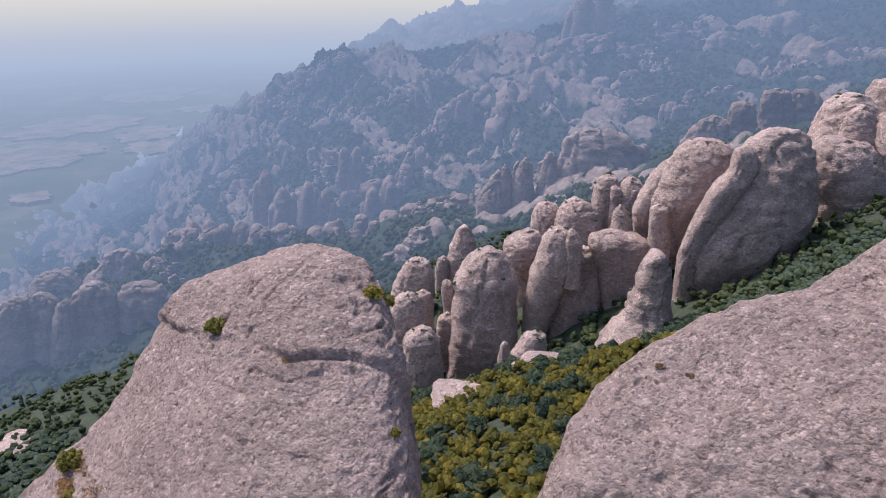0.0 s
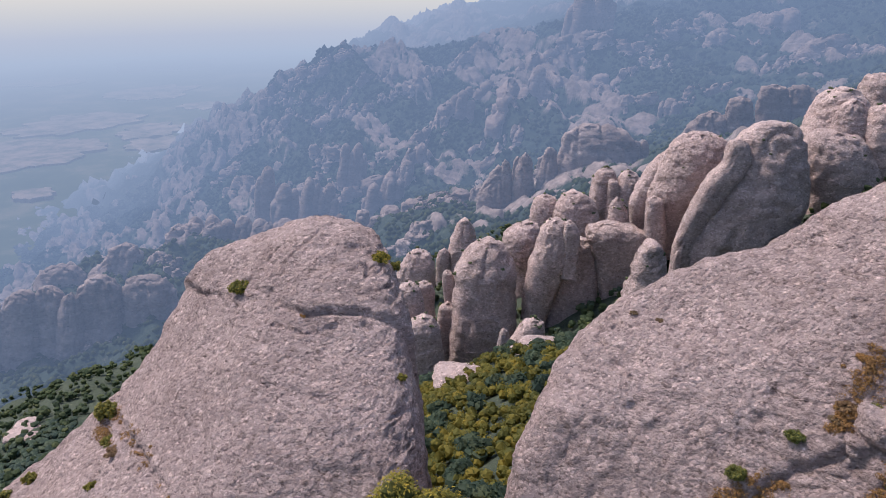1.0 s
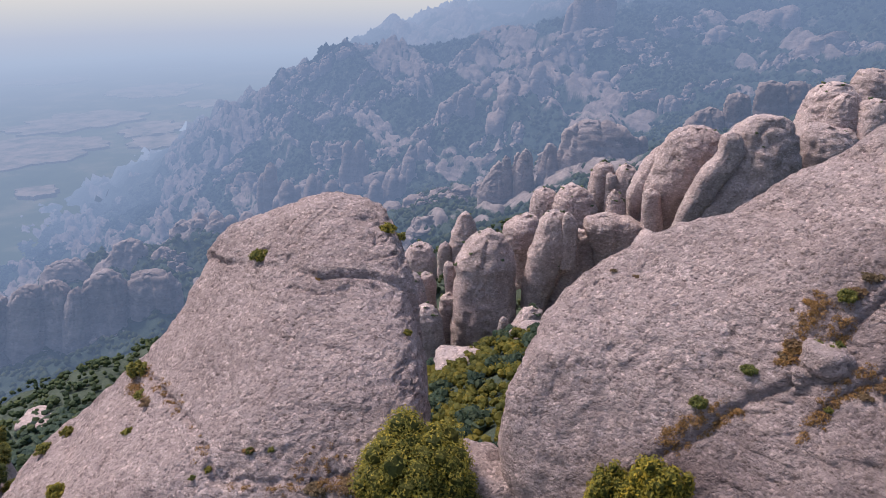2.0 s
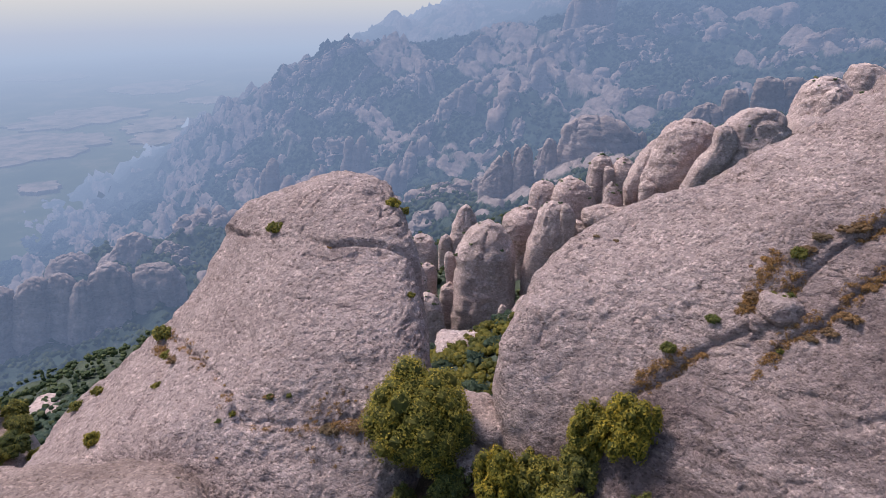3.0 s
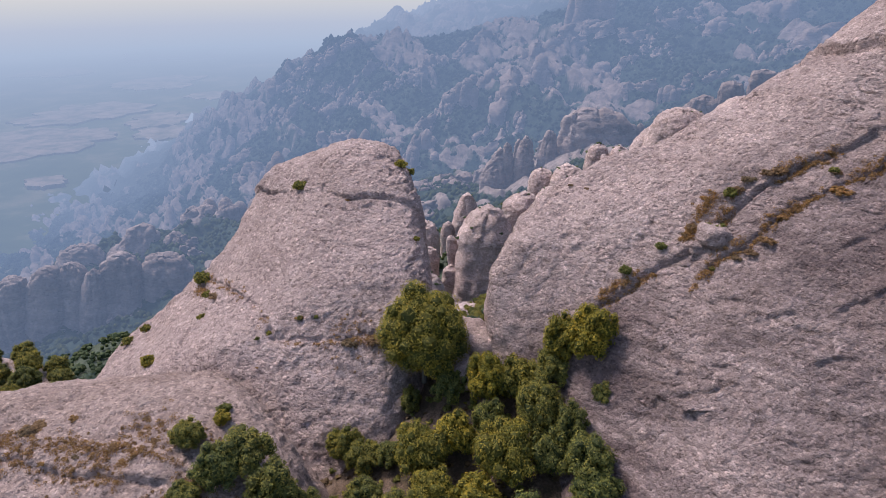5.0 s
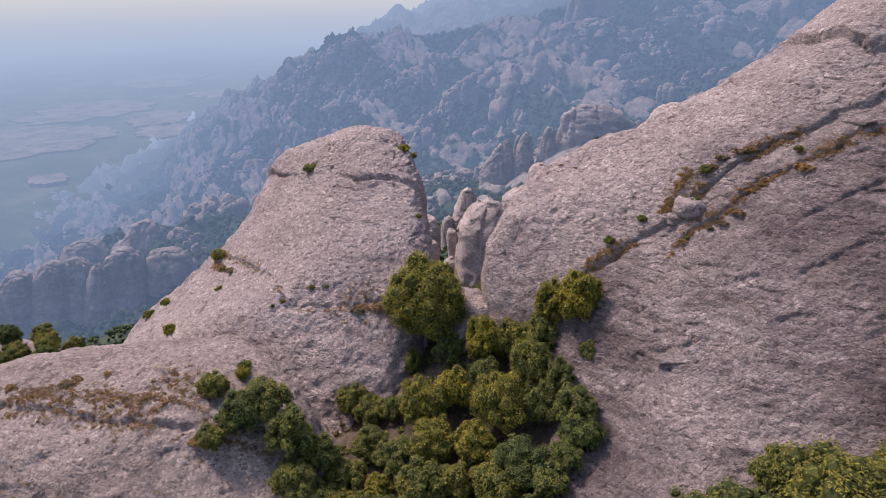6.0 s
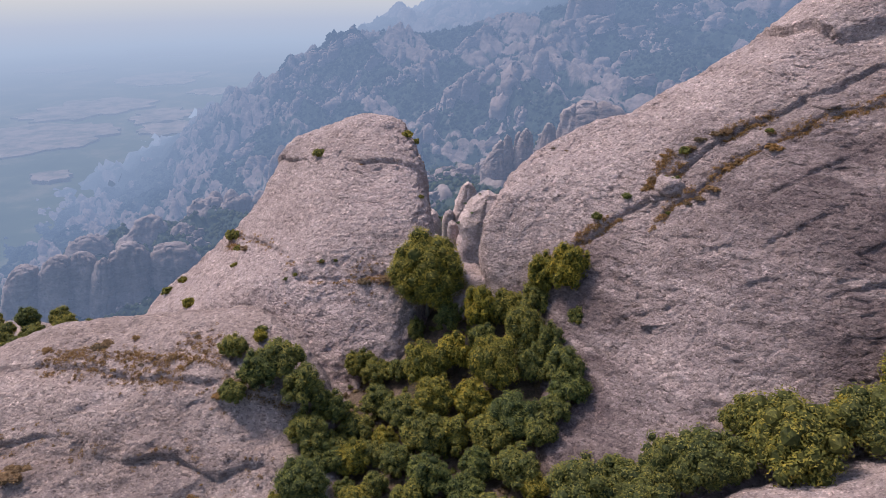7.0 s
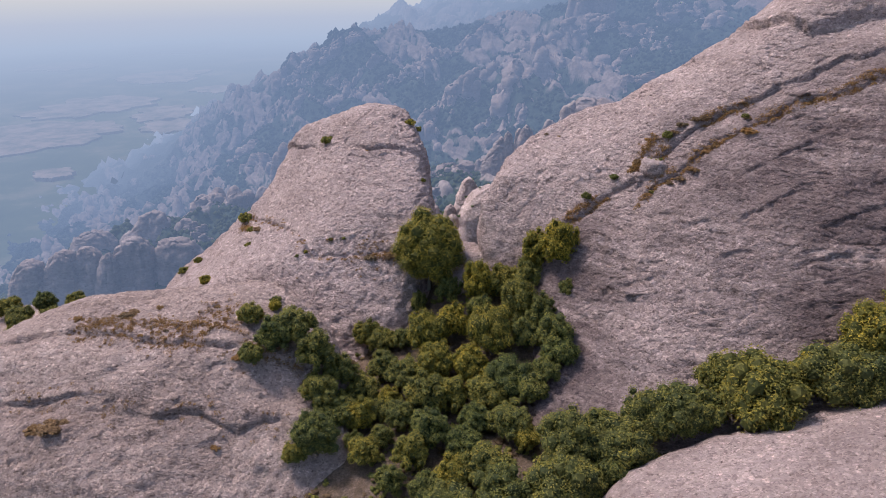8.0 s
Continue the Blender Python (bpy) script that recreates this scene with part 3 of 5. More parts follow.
# ---- rock towers ----
def loft(y, deep, rows, seed, n=76, m=66, rough=1.0, flute=0.35):
    """A rock body through level rings: rows of height, middle and half width from the head down."""
    rows = np.array(rows, float)
    r0 = rows[:, 2].max()
    s = max(r0 / 13.0, 0.22)
    step = np.concatenate([[0], np.cumsum(np.hypot(np.diff(rows[:, 0]), np.diff(rows[:, 2])))])
    t = np.linspace(0, step[-1], 260)
    k = np.exp(-0.5 * (np.arange(-14, 15) / 4.5) ** 2)
    k /= k.sum()
    cols = []
    for c in range(3):
        v = np.interp(t, step, rows[:, c])
        v = np.concatenate([2 * v[0] - v[14:0:-1], v, 2 * v[-1] - v[-2:-16:-1]])
        cols.append(np.convolve(v, k, "valid"))
    cols[2] = np.maximum(cols[2], 0)
    pick = np.linspace(0, 259, m)
    zc, xc, rc = (np.interp(pick, np.arange(260), c)[:, None] for c in cols)
    a = np.linspace(0, 2 * math.pi, n, endpoint=False)[None, :]
    ca, sa = np.cos(a), np.sin(a)
    q = 2.5 + 0.5 * math.sin(seed)
    ring = (np.abs(ca) ** q + np.abs(sa) ** q) ** (-1 / q)
    dd = np.where(sa > 0, min(deep, 0.8), deep)
    V = np.stack([xc + rc * ring * ca, y + dd * np.maximum(rc, 0.3 * r0 * (rc > 0.05)) * ring * sa, zc + 0 * a], -1)
    V[0, :, 1] = y
    du, dv = np.roll(V, -1, 1) - np.roll(V, 1, 1), np.gradient(V, axis=0)
    N = np.cross(du, dv)
    N /= np.linalg.norm(N, axis=-1, keepdims=True) + 1e-9
    N *= np.sign((N[m // 2] * np.stack([ca[0], sa[0], 0 * a[0]], -1)).sum() or 1)
    N[0] = (0, 0, 1)
    x, yy, z = V[..., 0], V[..., 1], V[..., 2]
    d = 1.35 * fbm(x / (9 * s), yy / (9 * s), z / (12 * s), 3, seed) + 0.24 * fbm(x / (6 * s), yy / (6 * s), z / (1.1 * s), 4, seed + 3)
    d += 0.75 * fbm(x / (2 * s), yy / (2 * s), z / (1.5 * s), 4, seed + 4)
    hollow = np.abs(fbm(x / (4.5 * s), yy / (4.5 * s), z / (3.2 * s), 3, seed + 21))
    d -= 0.55 * (1 - smooth(0, 0.07, hollow)) * smooth(-0.1, 0.2, vnoise(x / (8 * s), yy / (8 * s), z / (8 * s), seed + 22))
    d -= flute * (1 - smooth(0, 0.10, np.abs(fbm(x / (5.5 * s), yy / (5.5 * s), z / (45 * s), 2, seed + 23))))
    bed = np.abs((z / (4.6 * s) + 0.3 * fbm(x / (9 * s), yy / (9 * s), 0.5, 2, seed)) % 1.0 - 0.5)
    d -= 0.30 * (1 - smooth(0, 0.06, bed)) * smooth(-0.1, 0.25, vnoise(x / (9 * s), yy / (9 * s), z / (9 * s), seed + 2))
    joint = np.abs(fbm((x - 0.25 * z) / (11 * s), yy / (11 * s), z / (60 * s), 2, seed + 7))
    d -= 0.5 * (1 - smooth(0, 0.035, joint))
    # knobbly weathered heads
    head = smooth(0.42, 0.0, pick[:, None] / 259)
    d += 0.9 * head * np.abs(fbm(x / (3.2 * s), yy / (3.2 * s), z / (2.4 * s), 3, seed + 11))
    return (V + N * (d * s * rough * smooth(0, 0.25, rc / r0))[..., None]).reshape(-1, 3)


def lofted_tower(name, y, deep, rows, seed, kids, mat, label, group, n, m, rough, flute=0.35):
    F = grid_faces(m, n, True)
    ob = tagged(new(name, mesh_of(name, loft(y, deep, rows, seed, n, m, rough, flute), F, [mat])), label, "rock", group)
    for k, (kind, ky, kd, krows) in enumerate(kids):
        part(kind, mesh_of(kind, loft(ky, kd, krows, seed + 31 * k + 9, n, m, rough, flute), F, [mat]), ob)
    return ob


def tower(name, x, y, z_top, z_base, r, seed, label, mat, group, n, m, sides, lean=0.06, drop_by=(0.03, 0.45), spread=0.95):
    """A rock tower of one broad-shouldered column with lower heads leaning against it."""
    rng = np.random.default_rng(seed)

    def column(cx, cy, zt, cr, k):
        h = zt - z_base
        w = rng.uniform(0.75, 1.05, 4) * cr
        rows = [(zt, cx, 0.0), (zt - 0.06 * h, cx, 0.55 * w[0]), (zt - 0.16 * h, cx - 0.1 * lean * h, 0.85 * w[0]), (zt - 0.40 * h, cx - 0.4 * lean * h, w[1]), (zt - 0.70 * h, cx - 0.7 * lean * h, 1.05 * w[2]), (z_base, cx - lean * h, 1.15 * w[3]), (z_base - 18, cx - lean * h, 1.2 * w[3])]
        return mesh_of(name, loft(cy, rng.uniform(0.8, 1.3), rows, seed + k, n, m, 1.3), grid_faces(m, n, True), [mat])

    ob = tagged(new(name, column(x, y, z_top, r, 0)), label, "rock", group)
    for k in range(sides):
        a = rng.uniform(math.pi * 0.95, math.pi * 2.05)
        low = rng.uniform(*drop_by) * (z_top - z_base)
        part("buttress", column(x + spread * r * math.cos(a), y + 0.6 * r * math.sin(a), z_top - low, r * rng.uniform(0.4, 0.75), 31 * k + 9), ob)
    return ob


def near_tower(y, deep, rows, seed, kids=()):
    return lofted_tower("rock_tower", y, deep, rows, seed, kids, ROCK_MID, "rounded grey-pink conglomerate tower rising from dark woodland", "conglomerate towers above the wood", 84, 72, 1.0)


near_tower(264, 0.95, [(-101.7, 17.5, 0.0), (-103.9, 17.6, 5.3), (-107.8, 17.0, 8.6), (-114.8, 16.3, 12.4), (-118.1, 16.4, 13.2), (-120.4, 17.0, 12.6), (-127.6, 16.2, 13.5), (-139.4, 15.3, 14.4), (-150.2, 14.5, 14.6), (-161.4, 13.8, 14.4), (-175.4, 13.8, 15.1)], 107, [
    ("buttress", 268, 0.9, [(-117.6, 0.2, 0.0), (-119.1, 0.4, 2.1), (-124.3, 1.0, 3.0), (-134.8, 1.6, 2.4), (-148.8, 1.6, 2.5)]),
    ("buttress", 262, 0.9, [(-129.7, 0.7, 0.0), (-132.3, 0.1, 3.2), (-137.0, -0.1, 4.0), (-142.3, -0.1, 4.0), (-156.3, -0.1, 4.2)])])
near_tower(372, 0.9, [(-130.3, 10.3, 0.0), (-132.6, 10.1, 3.3), (-137.7, 9.9, 5.6), (-144.5, 9.3, 7.5), (-149.7, 9.1, 9.0), (-161.9, 9.9, 10.4), (-175.9, 9.9, 10.9)], 114, [
    ("buttress", 366, 0.9, [(-146.2, -1.4, 0.0), (-148.2, -1.7, 2.8), (-154.1, -1.9, 4.3), (-162.8, -2.0, 4.3), (-176.8, -2.0, 4.5)])])
near_tower(330, 0.9, [(-132.7, -14.9, 0.0), (-135.2, -15.1, 5.9), (-140.4, -15.3, 8.6), (-146.7, -16.5, 10.3), (-157.9, -18.0, 11.1), (-171.9, -18.0, 11.7)], 121)
near_tower(250, 0.9, [(-115.2, -14.8, 0.0), (-117.1, -15.1, 3.9), (-123.2, -15.5, 6.1), (-130.7, -15.2, 7.1), (-138.4, -15.1, 7.4), (-152.4, -15.1, 7.8)], 128)
near_tower(238, 0.9, [(-123.7, -8.3, 0.0), (-125.9, -9.0, 4.5), (-129.8, -9.3, 6.9), (-139.1, -8.8, 7.4), (-151.8, -7.7, 7.2), (-165.8, -7.7, 7.6)], 135)
near_tower(285, 0.9, [(-130.2, -10.3, 0.0), (-131.9, -10.6, 3.8), (-136.3, -10.4, 5.1), (-143.4, -10.5, 5.1), (-157.4, -10.5, 5.4)], 142)
near_tower(318, 0.9, [(-99.5, 47.1, 0.0), (-101.5, 47.7, 4.8), (-106.3, 48.2, 7.2), (-111.9, 48.2, 7.8), (-123.5, 47.6, 7.8), (-137.5, 47.6, 8.2)], 149)
near_tower(298, 0.9, [(-105.9, 37.4, 0.0), (-108.4, 36.1, 6.0), (-113.0, 34.9, 9.2), (-119.9, 34.7, 9.3), (-129.7, 35.9, 5.8), (-143.7, 35.9, 6.1)], 156)
near_tower(262, 0.8, [(-92.6, 44.1, 0.0), (-94.3, 44.7, 4.6), (-98.1, 44.4, 6.5), (-104.1, 45.0, 8.5), (-111.5, 43.1, 9.1), (-117.7, 41.3, 8.0), (-127.9, 38.6, 7.0), (-142.4, 36.5, 5.1), (-156.4, 36.5, 5.4)], 163, [
    ("panel", 268, 0.6, [(-103.1, 56.1, 0.0), (-105.3, 55.5, 7.4), (-112.8, 55.1, 8.8), (-125.6, 53.6, 11.3), (-145.7, 52.4, 12.2), (-159.7, 52.4, 12.8)]),
    ("panel", 266, 0.55, [(-95.3, 65.8, 0.0), (-96.5, 66.1, 5.7), (-98.4, 69.0, 11.1), (-101.4, 70.4, 13.2), (-110.7, 72.1, 11.5), (-122.1, 72.5, 9.1), (-136.5, 72.7, 7.2), (-150.5, 72.7, 7.6)]),
    ("head", 258, 0.9, [(-91.9, 48.9, 0.0), (-93.3, 49.2, 2.0), (-97.3, 49.9, 3.3), (-102.5, 50.2, 3.3), (-116.5, 50.2, 3.5)])])
near_tower(224, 0.95, [(-87.8, 72.1, 0.0), (-89.4, 72.2, 2.8), (-93.6, 72.0, 4.2), (-97.9, 71.7, 5.6), (-102.2, 72.2, 5.9), (-108.3, 70.9, 7.5), (-112.2, 71.3, 8.0), (-115.4, 70.2, 10.2), (-121.7, 68.6, 12.9), (-128.6, 68.2, 14.8), (-142.6, 68.2, 15.5)], 170)
near_tower(213, 0.9, [(-112.4, 30.5, 0.0), (-114.2, 30.3, 3.7), (-117.9, 29.6, 5.2), (-122.7, 27.9, 5.8), (-127.9, 27.2, 6.4), (-141.9, 27.2, 6.7)], 177, [
    ("foot", 211, 0.9, [(-115.5, 19.9, 0.0), (-117.0, 20.1, 1.5), (-123.3, 20.0, 2.4), (-127.8, 20.0, 2.6), (-141.8, 20.0, 2.7)])])
near_tower(308, 0.9, [(-94.5, 58.9, 0.0), (-96.7, 59.8, 5.4), (-101.0, 60.6, 8.8), (-107.1, 61.0, 10.2), (-114.0, 61.4, 10.2), (-128.0, 61.4, 10.7)], 184)
near_tower(332, 0.9, [(-90.0, 78.8, 0.0), (-91.9, 78.9, 4.1), (-96.5, 78.6, 5.9), (-102.2, 78.3, 6.2), (-109.5, 78.4, 6.7), (-123.5, 78.4, 7.0)], 191, [
    ("head", 326, 0.9, [(-94.2, 81.3, 0.0), (-95.6, 81.5, 2.4), (-99.0, 81.8, 3.0), (-104.7, 82.1, 3.1), (-118.7, 82.1, 3.3)])])
near_tower(330, 0.9, [(-90.6, 89.5, 0.0), (-92.8, 89.9, 4.0), (-97.1, 90.6, 6.7), (-102.2, 89.8, 7.7), (-110.4, 90.2, 8.2), (-124.4, 90.2, 8.6)], 198)
near_tower(274, 0.9, [(-87.2, 71.0, 0.0), (-89.6, 71.4, 2.5), (-94.0, 71.9, 4.0), (-99.4, 72.5, 4.9), (-106.4, 73.0, 5.1), (-120.4, 73.0, 5.4)], 205)
near_tower(272, 0.75, [(-59.9, 101.1, 0.0), (-61.2, 101.3, 7.5), (-63.7, 101.9, 10.9), (-68.7, 101.6, 13.1), (-74.4, 100.5, 14.6), (-81.4, 98.7, 15.1), (-89.0, 95.3, 12.8), (-98.2, 91.9, 9.1), (-112.2, 91.9, 9.6)], 212, [
    ("buttress", 278, 0.8, [(-68.8, 91.6, 0.0), (-70.2, 91.2, 3.3), (-76.0, 89.7, 6.0), (-83.2, 86.4, 6.4), (-90.5, 83.5, 5.9), (-99.1, 82.8, 4.2), (-113.1, 82.8, 4.4)]),
    ("buttress", 264, 0.9, [(-83.6, 83.4, 0.0), (-85.4, 83.7, 3.0), (-90.6, 84.2, 3.9), (-98.9, 85.3, 4.3), (-112.9, 85.3, 4.5)])])
near_tower(246, 0.62, [(-50.4, 118.4, 0.0), (-51.6, 117.8, 4.9), (-54.2, 117.5, 9.3), (-57.4, 116.8, 12.2), (-63.1, 116.9, 14.2), (-69.4, 116.8, 16.0), (-75.8, 115.4, 18.6), (-82.2, 113.4, 20.3), (-88.8, 110.6, 21.3), (-95.6, 107.4, 20.6), (-104.7, 103.2, 16.6), (-116.5, 100.8, 12.4), (-130.5, 100.8, 13.0)], 219, [
    ("buttress", 240, 0.8, [(-55.2, 103.2, 0.0), (-56.4, 103.5, 3.4), (-59.6, 103.9, 4.2), (-63.6, 104.2, 4.6), (-69.7, 100.0, 5.8), (-76.0, 96.7, 5.2), (-84.5, 92.8, 4.7), (-93.2, 89.2, 3.7), (-99.9, 88.6, 3.5), (-113.9, 88.6, 3.7)])])
near_tower(258, 0.75, [(-56.5, 147.0, 0.0), (-57.7, 147.7, 7.9), (-61.1, 148.4, 10.9), (-66.7, 150.4, 13.1), (-75.1, 152.9, 14.5), (-84.1, 154.6, 13.6), (-95.6, 149.7, 8.3), (-102.7, 148.9, 6.6), (-116.7, 148.9, 6.9)], 226)
near_tower(276, 0.8, [(-43.0, 157.6, 0.0), (-44.3, 157.7, 5.4), (-47.6, 157.5, 9.0), (-52.0, 157.3, 11.4), (-57.3, 157.6, 12.7), (-62.2, 156.7, 13.4), (-68.6, 157.5, 14.0), (-82.6, 157.5, 14.7)], 233, [
    ("buttress", 266, 0.8, [(-45.8, 156.2, 0.0), (-47.5, 156.4, 4.0), (-52.0, 156.9, 6.2), (-58.5, 156.8, 8.1), (-65.0, 157.5, 8.9), (-79.0, 157.5, 9.3)])])
near_tower(262, 0.8, [(-47.3, 166.8, 0.0), (-48.9, 166.8, 5.4), (-53.6, 168.3, 8.8), (-60.8, 169.9, 11.0), (-71.8, 172.9, 12.9), (-85.8, 172.9, 13.5)], 240)
near_tower(300, 0.8, [(-40.6, 185.9, 0.0), (-42.4, 186.1, 6.3), (-46.8, 187.3, 9.4), (-55.1, 189.2, 11.9), (-62.3, 190.4, 12.5), (-76.3, 190.4, 13.1)], 247)

# ---- boulders ----
def boulder(name, x, y, z, r, seed, label, squash=0.7, category="rock", group="", mat=None):
    """A rounded, slightly faceted block of the same conglomerate."""
    n, m = 40, 22
    t = np.linspace(0.0, math.pi, m)[:, None]
    a = np.linspace(0, 2 * math.pi, n, endpoint=False)[None, :]
    dx, dy, dz = np.sin(t) * np.cos(a), np.sin(t) * np.sin(a), np.cos(t) + 0 * a
    k = (np.abs(dx) ** 3.2 + np.abs(dy) ** 3.2 + np.abs(dz) ** 3.2) ** (-1 / 3.2)
    k = k * (1 + 0.35 * fbm(dx * 1.3 + seed, dy * 1.3, dz * 1.3, 3, seed) + 0.10 * fbm(dx * 5, dy * 5, dz * 7 + seed, 3, seed + 2))
    V = np.stack([x + r * k * dx, y + r * k * dy, z + r * squash * k * dz], -1).reshape(-1, 3)
    ob = new(name, mesh_of(name, V, grid_faces(m, n, True), [mat or ROCK]))
    return tagged(ob, label, category, group)


bpy.context.view_layer.update()
_deps = bpy.context.evaluated_depsgraph_get()


def drop(x, y):
    """Height of the rock or soil under a place in plan."""
    hit, place, *_ = scene.ray_cast(_deps, (x, y, 300), (0, 0, -1))
    return place.z if hit else float(height(x, y))


for x, y, r, q, s in ((2.2, 36.5, 3.2, 0.95, 1), (4.4, 32.8, 2.4, 0.9, 2), (2.6, 29.9, 2.4, 0.7, 3)):
    boulder("boulder", x, y, drop(x, y) + r * q * 0.35, r, 300 + s, "blocky conglomerate boulder wedged in the notch between two domes", q, group="boulders in the notch")


for x, y, r, s in ((26.9, 28.5, 1.6, 4), (25.4, 28.3, 0.8, 5)):
    boulder("ledge_block", x, y, drop(x, y) + 0.1, r, 320 + s, "pale block of conglomerate lying on the grassy ledge", 0.7, group="blocks on the ledge")


def flake(parent, x, y, r, long, turn, seed, thick=0.13):
    """A thin bed of rock standing proud of the surface, its edges broken."""
    hit, place, normal, *_ = scene.ray_cast(_deps, (x, y, 300), (0, 0, -1))
    n, m = 34, 16
    t = np.linspace(0.0, math.pi, m)[:, None]
    a = np.linspace(0, 2 * math.pi, n, endpoint=False)[None, :]
    dx, dy, dz = np.sin(t) * np.cos(a), np.sin(t) * np.sin(a), np.cos(t) + 0 * a
    k = (np.abs(dx) ** 2.6 + np.abs(dy) ** 2.6 + np.abs(dz) ** 5) ** (-1 / 2.6)
    k = k * (1 + 0.5 * fbm(dx * 1.6 + seed, dy * 1.6, dz, 3, seed) + 0.15 * fbm(dx * 6, dy * 6, dz * 3 + seed, 2, seed + 2))
    V = np.stack([long * r * k * dx, r * k * dy, thick * r * (k * dz - 0.50)], -1).reshape(-1, 3)
    m4 = Matrix.Translation(place) @ normal.to_track_quat("Z", "Y").to_matrix().to_4x4() @ pose(0, 0, 0, 0, 0, turn)
    V = V @ np.array(m4.to_3x3()).T + np.array(m4.translation)
    return part("ledge", mesh_of("ledge", V, grid_faces(m, n, True), [parent.data.materials[0]]), parent)


dome_rock = scene.objects["rock_dome"]
for k, (x, y, r, long, turn) in enumerate(((23.4, 16.3, 0.6, 3.2, -20), (43.8, 29.6, 0.8, 2.4, -10), (46.0, 21.0, 0.5, 3.4, 5))):
    flake(dome_rock, x, y, r, long, turn, 530 + k)


# ---- trees and tufts ----
def ico(sub=0):
    bm = bmesh.new()
    bmesh.ops.create_icosphere(bm, subdivisions=sub + 1, radius=1.0)
    v = np.array([p.co for p in bm.verts])
    f = np.array([[p.index for p in q.verts] for q in bm.faces])
    bm.free()
    return v, f


ICO0, ICO1 = ico(0), ico(1)
OCTA = (np.array([(1, 0, 0), (0, 1, 0), (-1, 0, 0), (0, -1, 0), (0, 0, 1), (0, 0, -1)], float), np.array([(0, 1, 4), (1, 2, 4), (2, 3, 4), (3, 0, 4), (1, 0, 5), (2, 1, 5), (3, 2, 5), (0, 3, 5)]))


def leaf_cloud(rng, centres, radii, per, size, lift=0.25):
    """Small leaf quads standing off the skins of round clumps."""
    c = np.repeat(centres, per, 0)
    r = np.repeat(radii, per)
    n = len(c)
    d = rng.normal(size=(n, 3))
    d[:, 2] += lift
    d /= np.linalg.norm(d, axis=1, keepdims=True)
    p = c + d * (r * rng.uniform(0.86, 1.10, n))[:, None]
    nrm = d + rng.normal(scale=0.38, size=(n, 3)) + np.array([0, 0, 0.35])
    nrm /= np.linalg.norm(nrm, axis=1, keepdims=True)
    t = np.cross(nrm, rng.normal(size=(n, 3)))
    t /= np.linalg.norm(t, axis=1, keepdims=True) + 1e-9
    b = np.cross(nrm, t)
    s = (size * rng.uniform(0.6, 1.3, n))[:, None]
    q = np.stack([p - t * s, p + b * s * 0.9, p + t * s], 1)
    return q.reshape(-1, 3), np.arange(n * 3).reshape(n, 3)


def crown_mesh(name, seed, width, tall, lobes, per, size, mat, low=0.45, puff=(0.17, 0.29)):
    """A crown of many small puffs over an uneven hull, each puff bristling with leaves, with shade painted between by
    dark cores.
    """
    rng = np.random.default_rng(seed)
    k = np.arange(lobes) + 0.5
    zz = 1 - (1 + low) * k / lobes
    a = k * 2.399963 + rng.normal(0, 0.25, lobes)
    rr = np.sqrt(np.maximum(0, 1 - zz * zz))
    d = np.stack([rr * np.cos(a), rr * np.sin(a), zz], -1) + rng.normal(0, 0.08, (lobes, 3))
    # a few larger boughs swell out of the hull
    boughs = rng.normal(size=(9, 3))
    boughs[:, 2] = np.abs(boughs[:, 2]) * 0.8
    boughs /= np.linalg.norm(boughs, axis=1, keepdims=True)
    near = np.max(d @ boughs.T, axis=1)
    f = 0.60 + 0.26 * smooth(0.72, 0.98, near) + rng.uniform(-0.05, 0.07, lobes)
    cen = d * f[:, None] * np.array([width / 2, width / 2, tall * 0.5]) + np.array([0, 0, tall * 0.48])
    rad = rng.uniform(*puff, lobes) * width / 2
    lv, lf = leaf_cloud(rng, cen, rad, per, size)
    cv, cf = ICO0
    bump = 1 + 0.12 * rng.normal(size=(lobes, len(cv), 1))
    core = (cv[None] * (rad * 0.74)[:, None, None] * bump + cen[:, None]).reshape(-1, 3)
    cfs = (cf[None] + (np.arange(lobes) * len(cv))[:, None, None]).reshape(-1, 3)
    # heart in the dark core colour, painted as the crown's inner shade
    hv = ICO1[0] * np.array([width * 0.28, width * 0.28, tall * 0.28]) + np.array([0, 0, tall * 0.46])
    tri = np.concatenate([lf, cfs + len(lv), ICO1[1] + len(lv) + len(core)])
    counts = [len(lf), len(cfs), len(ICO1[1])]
    # dry tufts keep their own colour instead of the painted shade
    return mesh_of(name, np.concatenate([lv, core, hv]), tri, [mat, GRASS if mat is GRASS else SHADE_CORE], np.repeat([0, 1, 1], counts), smooth_faces=np.repeat([False, False, True], counts))


def limb(points, radii, sides=7):
    """A tapered limb through a few points."""
    rows = []
    for p, r in zip(points, radii):
        a = np.linspace(0, 2 * math.pi, sides, endpoint=False)
        rows.append(np.stack([p[0] + r * np.cos(a), p[1] + r * np.sin(a), np.full(sides, p[2])], -1))
    V = np.concatenate(rows)
    return V, grid_faces(len(points), sides, True)


